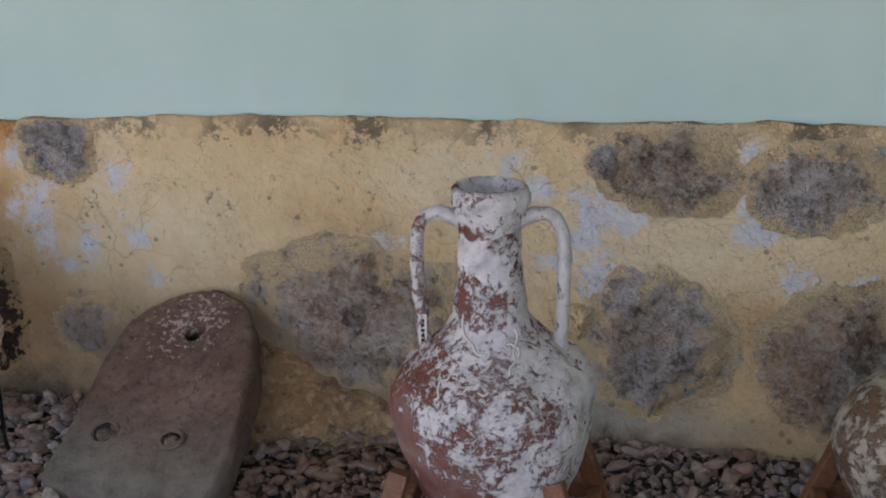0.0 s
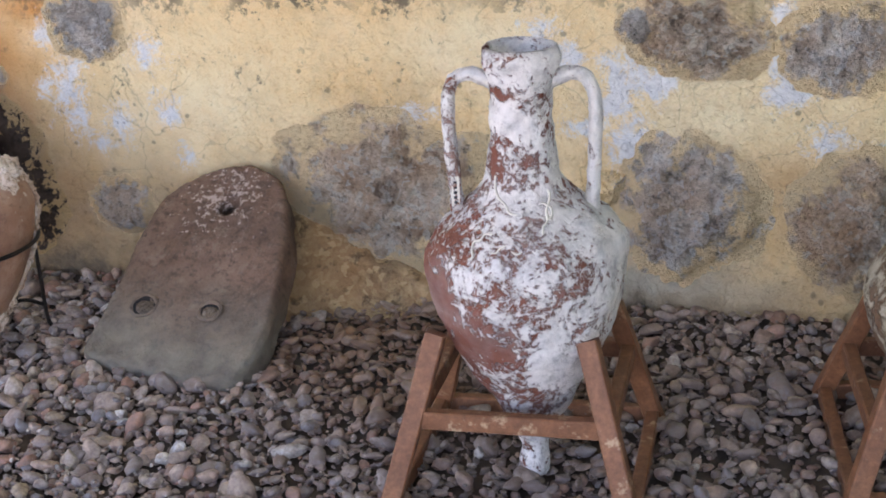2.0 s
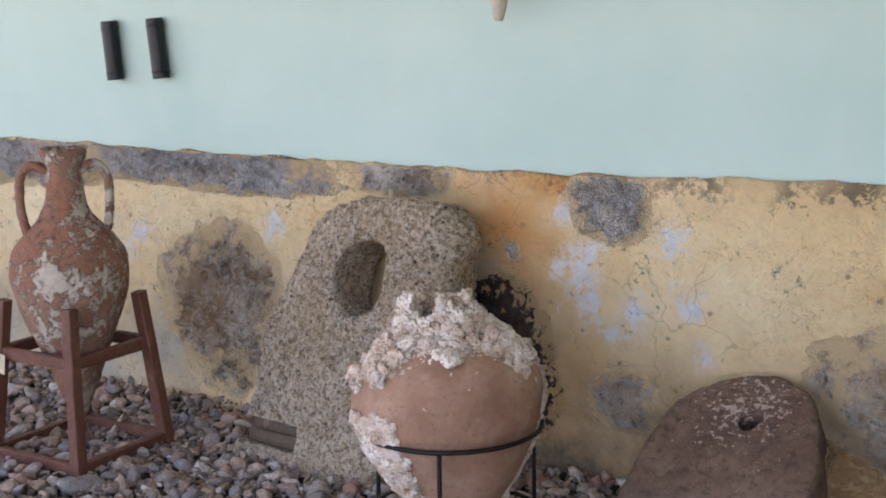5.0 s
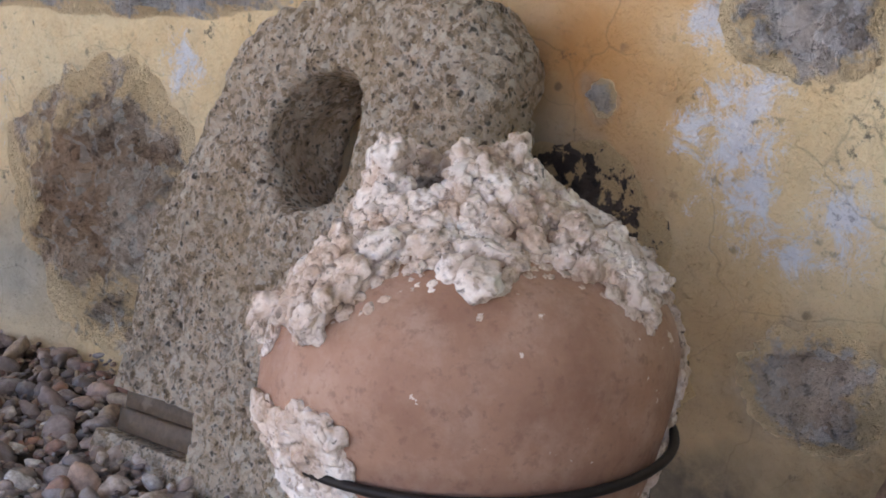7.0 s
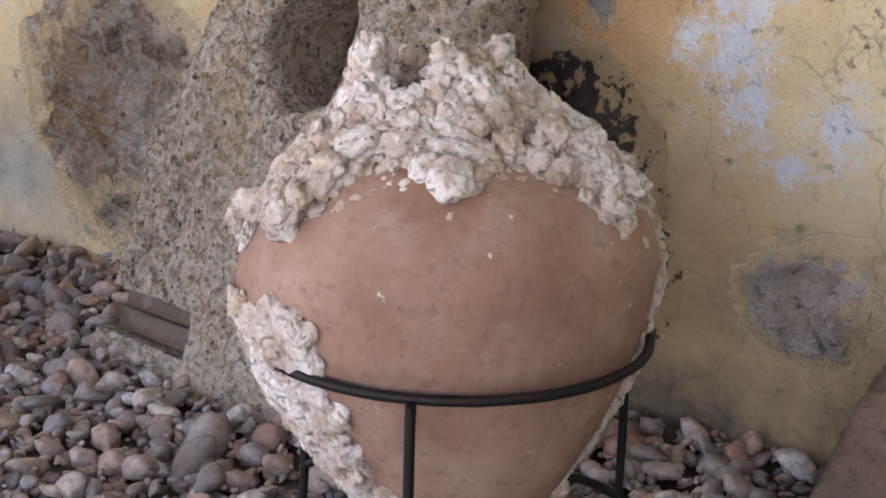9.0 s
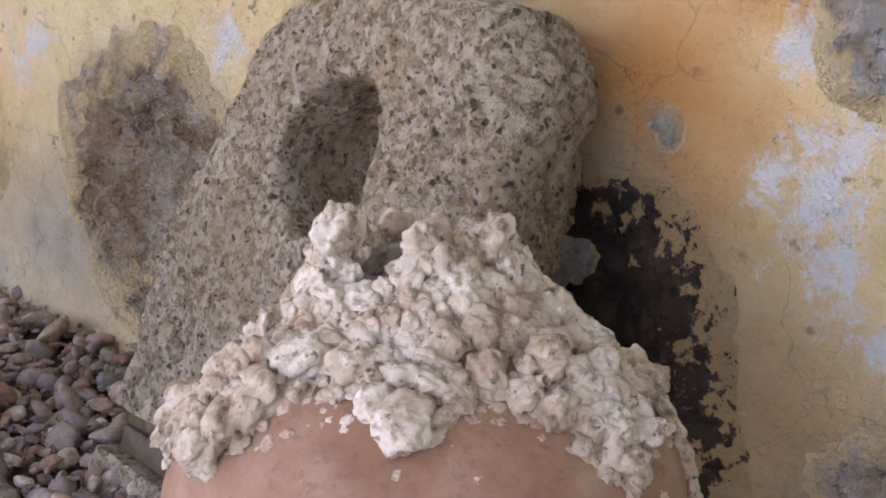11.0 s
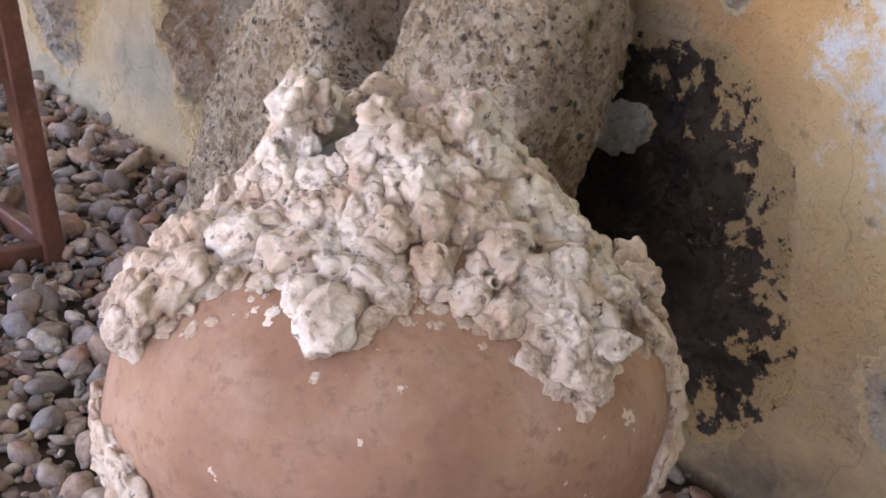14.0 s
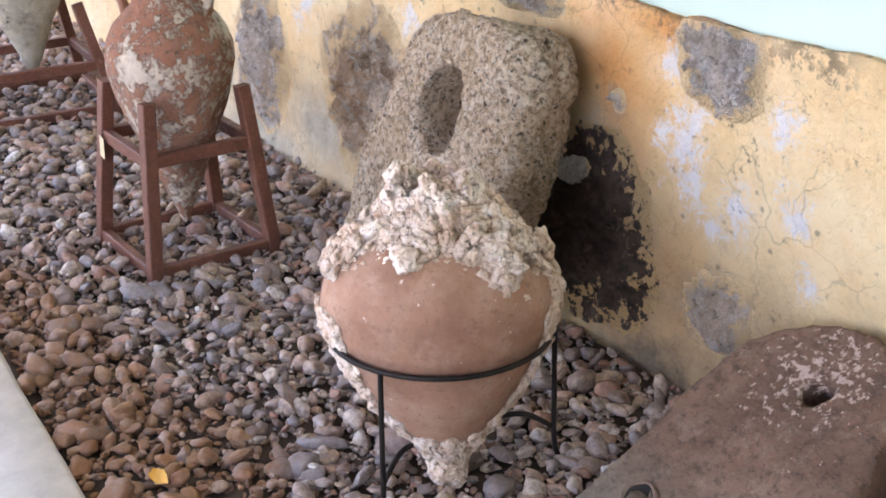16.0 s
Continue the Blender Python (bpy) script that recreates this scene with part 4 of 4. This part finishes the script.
WHITE_PROFILE = [(0.002, 0.000), (0.034, 0.002), (0.041, 0.03), (0.036, 0.07), (0.044, 0.11), (0.066, 0.16), (0.104, 0.235), (0.149, 0.31), (0.187, 0.385), (0.216, 0.46), (0.230, 0.54), (0.228, 0.60),
                 (0.206, 0.655), (0.150, 0.705), (0.100, 0.755), (0.080, 0.81), (0.075, 0.88), (0.074, 0.95), (0.077, 1.0), (0.079, 1.025), (0.086, 1.035), (0.087, 1.065), (0.082, 1.078), (0.070, 1.074), (0.062, 1.03),
                 (0.058, 0.95), (0.060, 0.80)]
WHITE_PROFILE = [(r, z * 0.968) for r, z in WHITE_PROFILE]
white, wplace = amphora((1.805, -1.05, 0.012), WHITE_PROFILE,
                        {-1: [(0.060, 0.963), (0.110, 0.985), (0.150, 0.973), (0.165, 0.924), (0.163, 0.823), (0.156, 0.716), (0.150, 0.650)],
                         1: [(0.060, 0.963), (0.105, 0.980), (0.140, 0.968), (0.158, 0.920), (0.158, 0.823), (0.152, 0.716), (0.146, 0.650)]},
                        M_WHITE, "tall two-handled clay amphora covered in flaking white lime crust", 1.0, radians(13.5), rough=0.008, grip=M_GRIP)
for c, size in (((-0.02, 0.700), 1.0), ((0.035, 0.665), 0.9), ((-0.075, 0.665), 0.9), ((0.05, 0.69), 0.5), ((-0.01, 0.64), 0.8), ((-0.06, 0.632), 0.6)):
    rw = random.Random(int(c[0] * 1000) + 50)
    pts, ang = [], rw.uniform(0, 6)
    x, z = c
    for i in range(7):
        rr = max(0.09, 0.206 - max(0.0, z - 0.634) * 1.03) if z > 0.625 else 0.216
        pts.append(wplace @ Vector((x, -math.sqrt(max(0.0004, rr * rr - x * x)) + 0.002, z)))
        ang += rw.uniform(-0.9, 1.1)
        x, z = x + 0.017 * size * math.cos(ang), z + 0.015 * size * math.sin(ang)
    part("worm_tube", tube(pts, 0.0026, 6, 0.0006), M_WORM, white, "thin white worm tube")
tag = wplace @ Matrix.Translation((-0.157, -0.0185, 0.722))
part("inventory_mark", ([tag @ Vector(p) for p in ((-0.009, 0, -0.035), (0.009, 0, -0.035), (0.010, 0, 0.035), (-0.008, 0, 0.035))], [(0, 1, 2, 3)]), M_WORM, white, "painted white strip", False)
for k in range(5):
    z0 = -0.028 + k * 0.0115
    part("mark_bar", ([tag @ Vector(p) for p in ((-0.004, -0.002, z0), (0.004, -0.002, z0), (0.005, -0.002, z0 + 0.0065), (-0.003, -0.002, z0 + 0.0065))], [(0, 1, 2, 3)]), M_INK, white, "dark ink bar", False)

RED_PROFILE = [(0.002, 0.0), (0.014, 0.012), (0.03, 0.06), (0.055, 0.13), (0.085, 0.21), (0.125, 0.31), (0.160, 0.40), (0.185, 0.48), (0.196, 0.54), (0.190, 0.60), (0.155, 0.66), (0.105, 0.71), (0.075, 0.76), (0.062, 0.83),
               (0.06, 0.90), (0.07, 0.93), (0.076, 0.95), (0.07, 0.965), (0.055, 0.95), (0.05, 0.85)]
amphora((-1.575, -0.67, 0.09), RED_PROFILE, {1: [(0.05, 0.89), (0.10, 0.91), (0.135, 0.88), (0.145, 0.80), (0.135, 0.71), (0.115, 0.665)], -1: [(0.05, 0.89), (0.10, 0.91), (0.135, 0.88), (0.145, 0.80), (0.135, 0.71), (0.115, 0.665)]},
        M_RED, "red clay amphora with pale lime patches and a pointed foot", 4.0, radians(48))
amphora((-3.37, -0.60, 0.12), [(r * 1.05, z * 0.95) for r, z in RED_PROFILE], {1: [(0.05, 0.85), (0.11, 0.86), (0.14, 0.78), (0.12, 0.63)], -1: [(0.05, 0.85), (0.11, 0.86), (0.14, 0.78), (0.12, 0.63)]},
        M_DUN, "grey-beige mottled clay amphora with a pointed foot", 8.0, radians(20))
BEIGE = [(0.002, 0.0), (0.03, 0.01), (0.06, 0.05), (0.12, 0.13), (0.19, 0.24), (0.245, 0.36), (0.262, 0.46), (0.235, 0.56), (0.16, 0.64), (0.09, 0.69), (0.075, 0.76), (0.085, 0.80), (0.075, 0.81), (0.06, 0.77)]
amphora((2.815, -0.74, 0.012), [(r, z * 0.86) for r, z in BEIGE], {1: [(0.07, 0.655), (0.13, 0.655), (0.15, 0.585), (0.14, 0.53)]}, M_BEIGE, "round beige clay jar mottled with brown crust", 12.0, 0.5)
card = thing("paper_card", (-1.71, -0.87, 0.30), "small cream card tied to a stand rail", "card")
card_m = Matrix.Translation((-1.71, -0.872, 0.345)) @ Matrix.Rotation(radians(8), 4, "Y")
part("sheet", ([card_m @ Vector(p) for p in box((-0.018, -0.001, -0.035), (0.018, 0.001, 0.035))[0]], box((0, 0, 0), (1, 1, 1))[1]), M_CARD, card, smooth=False)


# ---- the encrusted jar in its iron ring ----
POT_FOOT, POT_TOP = Vector((0.054, -0.72, 0.012)), Vector((-0.088, -0.662, 0.662))
POT_PROFILE = [(0.002, 0.0), (0.026, 0.002), (0.030, 0.03), (0.034, 0.06), (0.060, 0.095), (0.105, 0.145), (0.155, 0.205), (0.203, 0.275), (0.240, 0.35), (0.262, 0.42), (0.264, 0.46), (0.246, 0.515), (0.205, 0.565),
               (0.160, 0.605), (0.120, 0.637), (0.088, 0.665), (0.080, 0.665), (0.110, 0.625), (0.19, 0.55)]


def encrusted_jar():
    root = thing("encrusted_jar", POT_FOOT, "smooth terracotta jar with a thick white shell crust over its neck", "jar")
    axis = (POT_TOP - POT_FOOT).normalized()
    place = Matrix.Translation(POT_FOOT) @ Vector((0, 0, 1)).rotation_difference(axis).to_matrix().to_4x4()
    part("body", lathe(POT_PROFILE, place, 120, 110, 0.0016, 21.0), M_CLAY, root)
    outer = smooth_profile(POT_PROFILE[:16], 160)
    rnd = random.Random(12)
    v, f = ball(4)
    small = ball(3)
    shapes = []
    for s in range(24):
        w = np.array([p * (1 + 0.42 * noise.noise(Vector(p) * 1.2 + Vector((s * 5, 0, 0))) + 0.26 * noise.noise(Vector(p) * 2.2 + Vector((0, s * 3, 0))) + 0.09 * noise.noise(Vector(p) * 5.5 + Vector((0, s * 3, 4)))) for p in v])
        shapes.append((w, f))
    for s in range(14):
        w = np.array([p * (1 + 0.42 * noise.noise(Vector(p) * 1.3 + Vector((s * 4, 7, 0))) + 0.25 * noise.noise(Vector(p) * 2.8 + Vector((6, s * 3, 0)))) for p in small[0]])
        shapes.append((w, small[1]))
    spots = []

    def surface(s, a):
        i = min(range(len(outer)), key=lambda n: abs(outer[n][1] - s))
        r, z = outer[i]
        j = min(i + 1, len(outer) - 1)
        slope = Vector((outer[j][0] - outer[i - 1][0], outer[j][1] - outer[i - 1][1]))
        nrm = Vector((slope.y * math.cos(a), slope.y * math.sin(a), -slope.x)).normalized()
        return Vector((r * math.cos(a), r * math.sin(a), z)), nrm

    def blob(p, nrm, size, flat):
        q = place @ p
        n = place.to_3x3() @ nrm
        m = Matrix.Translation(q + n * size * 0.15) @ Vector((0, 0, 1)).rotation_difference(n).to_matrix().to_4x4() @ Matrix.Rotation(rnd.uniform(0, 6.28), 4, "Z")
        spots.append((rnd.randrange(24) if size > 0.0105 else 24 + rnd.randrange(14), m @ Matrix.Diagonal((size * rnd.uniform(0.8, 1.35), size * rnd.uniform(0.8, 1.2), size * flat * rnd.uniform(0.7, 1.2), 1))))

    def limit(a):
        """How far down the crust reaches at an angle about the axis."""
        d = math.degrees(a)
        low = 0.578 - 0.030 * math.exp(-((d + 46) / 12) ** 2) - 0.070 * math.exp(-((d + 101) / 15) ** 2) - 0.098 * math.exp(-((d - 3) / 14) ** 2)
        if d > 24 or d < -120:
            low = min(low, 0.50)
        return low + 0.020 * noise.noise(Vector((math.cos(a) * 5, math.sin(a) * 5, 0)))

    # angles about the axis: -60 degrees looks out into the gallery
    for n in range(9000):
        a, s = rnd.uniform(-math.pi, math.pi), rnd.uniform(0.02, 0.72)
        r = outer[min(range(len(outer)), key=lambda k: abs(outer[k][1] - s))][0]
        if rnd.random() > r / 0.27 + 0.12:
            continue
        edge = limit(a)
        side = abs(wrap_angle(a - radians(-112))) < 0.36 + 0.12 * noise.noise(Vector((s * 14, 1, 0))) and s < 0.435
        right = abs(wrap_angle(a - radians(44))) < 0.16 + 0.06 * noise.noise(Vector((s * 14, 9, 0)))
        foot = s < 0.085 or (s < 0.13 and noise.noise(Vector((a * 3, s * 20, 0))) > 0.1)
        if s > edge or side or right or foot:
            if rnd.random() < 0.92:
                p, nrm = surface(s, a)
                size = rnd.uniform(0.006, 0.011) if s > edge else rnd.uniform(0.008, 0.021)
                blob(p, nrm, size, 0.55 if s > edge else 0.65)
    # over that, single shells with crevices between them
    taken = []
    for n in range(5200):
        a, s = rnd.uniform(-math.pi, math.pi), rnd.uniform(0.47, 0.665)
        size = rnd.choice((0.010, 0.015, 0.019, 0.024)) * rnd.uniform(0.9, 1.2)
        if s < limit(a) + 0.4 * size:
            continue
        p, nrm = surface(s, a)
        if any((p - q).length < 0.74 * (size + r) for q, r in taken):
            continue
        taken.append((p, size))
        blob(p + nrm * size * 0.22, (nrm + Vector((rnd.gauss(0, 0.3), rnd.gauss(0, 0.3), rnd.gauss(0, 0.3)))).normalized(), size, rnd.uniform(0.5, 1.0))
    # the thickest clusters, on the two shoulders
    for n in range(70):
        a = radians(rnd.choice((rnd.gauss(9, 10), rnd.gauss(9, 10), rnd.gauss(-104, 10))))
        s = max(limit(a) + 0.018, rnd.uniform(0.50, 0.60))
        p, nrm = surface(s, a)
        blob(p + nrm * rnd.uniform(0.004, 0.022), (nrm + Vector((rnd.gauss(0, 0.4), rnd.gauss(0, 0.4), rnd.gauss(0, 0.4)))).normalized(), rnd.uniform(0.010, 0.021), 0.85)
    # thin scabs left on the clay below the crust
    for n in range(60):
        a = radians(rnd.choice((rnd.gauss(-45, 10), rnd.gauss(-62, 14), rnd.gauss(-20, 8))))
        p, nrm = surface(limit(a) - rnd.uniform(0.0, 0.028), a)
        blob(p - nrm * 0.0015, nrm, rnd.uniform(0.003, 0.008), 0.35)
    # the broken neck: two ragged columns of shells with a gap between them
    taken = []
    for n in range(2600):
        a = rnd.uniform(-math.pi, math.pi)
        d = math.degrees(wrap_angle(a - radians(-70)))
        high = 0.712 + 0.024 * math.exp(-((d + 50) / 34) ** 2) + 0.012 * noise.noise(Vector((math.cos(a) * 3, math.sin(a) * 3, 8)))
        if -26 < d < 24:
            high = 0.636 + 0.0007 * abs(d)
        s = rnd.uniform(0.615, high) if rnd.random() < 0.75 else rnd.uniform(0.67, max(0.68, high)) * (high > 0.67) + 0.63 * (high <= 0.67)
        rr = 0.076 + max(0.0, 0.70 - s) * 0.75 + rnd.uniform(-0.004, 0.006)
        if 24 < d < 150:
            rr += 0.016
        if -75 < d < -26:
            rr += rnd.uniform(-0.020, 0.012)
        size = rnd.choice((0.008, 0.011, 0.015, 0.020)) * rnd.uniform(0.9, 1.15)
        p = Vector((rr * math.cos(a), rr * math.sin(a), s))
        if any((p - q).length < 0.50 * (size + r) for q, r in taken):
            continue
        taken.append((p, size))
        blob(p, Vector((math.cos(a), math.sin(a), 0.25)).normalized(), size, 0.85)
    lining = []
    for rad, low in ((0.060, 0.56), (0.062, 0.60), (0.065, 0.640), (0.068, 0.672), (0.076, 0.674), (0.080, 0.64)):
        for k in range(60):
            a = 2 * math.pi * k / 60
            d = math.degrees(wrap_angle(a - radians(-70)))
            z = low + (0.022 * noise.noise(Vector((math.cos(a) * 2, math.sin(a) * 2, 5))) - 0.03 * math.exp(-(d / 30) ** 2) if low > 0.65 else 0.0)
            lining.append(place @ Vector((rad * math.cos(a), rad * math.sin(a), z)))
    part("neck_lining", (lining, grid_faces(6, 60, True)), M_LINING, root, "blue-grey inside of the broken neck")
    crust = under(lumps("crust", shapes, spots, M_CRUST), root)
    crust["label"] = "lumpy white crust of shells and barnacles"
    crust["kind"] = "stuff"
    # hollow barnacle shells that stand open on the crust
    for n in range(30):
        a, s = radians(rnd.choice((rnd.gauss(2, 10), rnd.gauss(-104, 9), rnd.uniform(-150, 50)))), rnd.uniform(0.53, 0.63)
        low = limit(a) + 0.012
        if s < low:
            continue
        p, nrm = surface(s, a)
        q, up = place @ (p + nrm * 0.013), place.to_3x3() @ nrm
        up = (up + Vector((rnd.gauss(0, 0.35), rnd.gauss(0, 0.35), rnd.gauss(0, 0.35)))).normalized()
        r = rnd.uniform(0.006, 0.0115)
        m = Matrix.Translation(q) @ Vector((0, 0, 1)).rotation_difference(up).to_matrix().to_4x4()
        part("barnacle", lathe([(r * 1.25, -r), (r * 1.15, -r * 0.2), (r * 0.85, r * 0.75), (r * 0.70, r * 0.85), (r * 0.55, r * 0.6), (r * 0.5, -r * 0.5), (0.001, -r * 0.6)], m, 16, 14, 0.0012, n * 1.7, 40.0), M_CRUST, root)
    # the largest open shells, on the shoulders
    for d, s, r in ((1, 0.548, 0.012), (10, 0.525, 0.009), (-103, 0.548, 0.011), (-109, 0.530, 0.009)):
        p, nrm = surface(s, radians(d))
        up = place.to_3x3() @ nrm
        m = Matrix.Translation(place @ (p + nrm * 0.020)) @ Vector((0, 0, 1)).rotation_difference((up + Vector((0.1, -0.35, -0.1))).normalized()).to_matrix().to_4x4()
        part("barnacle", lathe([(r * 1.5, -r * 1.4), (r * 1.3, -r * 0.3), (r * 1.0, r * 0.7), (r * 0.82, r * 0.9), (r * 0.62, r * 0.6), (r * 0.5, -r * 0.8), (0.001, -r)], m, 24, 22, 0.0055, d * 1.3, 60.0), M_CRUST, root)
    return root, place


encrusted_jar()


def iron_ring_stand():
    c, r, z = Vector((-0.030, -0.685, 0.0)), 0.254, 0.372
    root = thing("iron_stand", (c.x, c.y, 0.0), "thin black wrought iron ring stand holding the encrusted jar", "stand")
    part("ring", tube([c + Vector((r * math.cos(t), r * math.sin(t), z)) for t in [2 * math.pi * k / 96 for k in range(96)]], 0.0064, 10, 0.0006, close=True), M_IRON, root)
    for a in (-62, 58, 178):
        d = Vector((math.cos(radians(a)), math.sin(radians(a)), 0))
        part("leg", tube([c + d * (r + 0.004) + Vector((0, 0, z)), c + d * (r + 0.006) + Vector((0, 0, 0.2)), c + d * (r + 0.010) + Vector((0, 0, 0.05)), c + d * (r + 0.035) + Vector((0, 0, 0.012)), c + d * (r + 0.075) + Vector((0, 0, 0.010))], 0.0064, 8, 0.0005), M_IRON, root)
        part("brace", tube([c + d * (r + 0.004) + Vector((0, 0, 0.10)), c + d * r * 0.75 + Vector((0, 0, 0.135)), c + d * r * 0.45 + Vector((0, 0, 0.12)), c + d * r * 0.2 + Vector((0, 0, 0.06))], 0.0065, 8, 0.0005), M_IRON, root)
    return root


iron_ring_stand()


# ---- small things on the upper wall and on the pebbles ----
for x, z, lean in ((-2.01, 1.34, -5.0), (-1.765, 1.35, -6.0)):
    root = thing("wall_canister", (x, -0.01, z), "short black ribbed canister fixed upright to the teal wall", "canister", "black canisters on the wall")
    m = Matrix.Translation((x, -0.032, z)) @ Matrix.Rotation(radians(lean), 4, "Y")
    part("tube", lathe([(0.002, -0.11), (0.030, -0.11), (0.032, -0.105), (0.032, 0.0), (0.032, 0.105), (0.030, 0.11), (0.002, 0.11)], m, 30, 28, 0.0), M_TUBE, root)
    for dz in (-0.085, 0.085):
        part("band", tube([m @ Vector((0.033 * math.cos(t), 0.033 * math.sin(t), dz)) for t in [2 * math.pi * k / 28 for k in range(28)]], 0.003, 6, close=True), M_TUBE, root)
spike = thing("hanging_shard", (-0.22, -0.05, 1.46), "broken red clay amphora point hung on the teal wall", "shard")
part("body", lathe([(0.002, 0.0), (0.014, 0.002), (0.020, 0.03), (0.032, 0.09), (0.055, 0.17), (0.085, 0.26), (0.11, 0.36), (0.10, 0.36), (0.07, 0.27)], Matrix.Translation((-0.215, -0.115, 1.45)), 50, 40, 0.003, 31.0), M_RED, spike)
leaf = thing("fallen_leaf", (-0.30, -1.285, 0.04), "fallen yellow leaf lying on the pebbles", "leaf")
part("blade", ([(-0.34, -1.28, 0.040), (-0.31, -1.305, 0.046), (-0.27, -1.30, 0.042), (-0.245, -1.28, 0.050), (-0.28, -1.27, 0.052), (-0.31, -1.265, 0.046), (-0.29, -1.285, 0.040)], [(0, 1, 6), (1, 2, 6), (2, 3, 6), (3, 4, 6), (4, 5, 6), (5, 0, 6)]), M_LEAF, leaf)
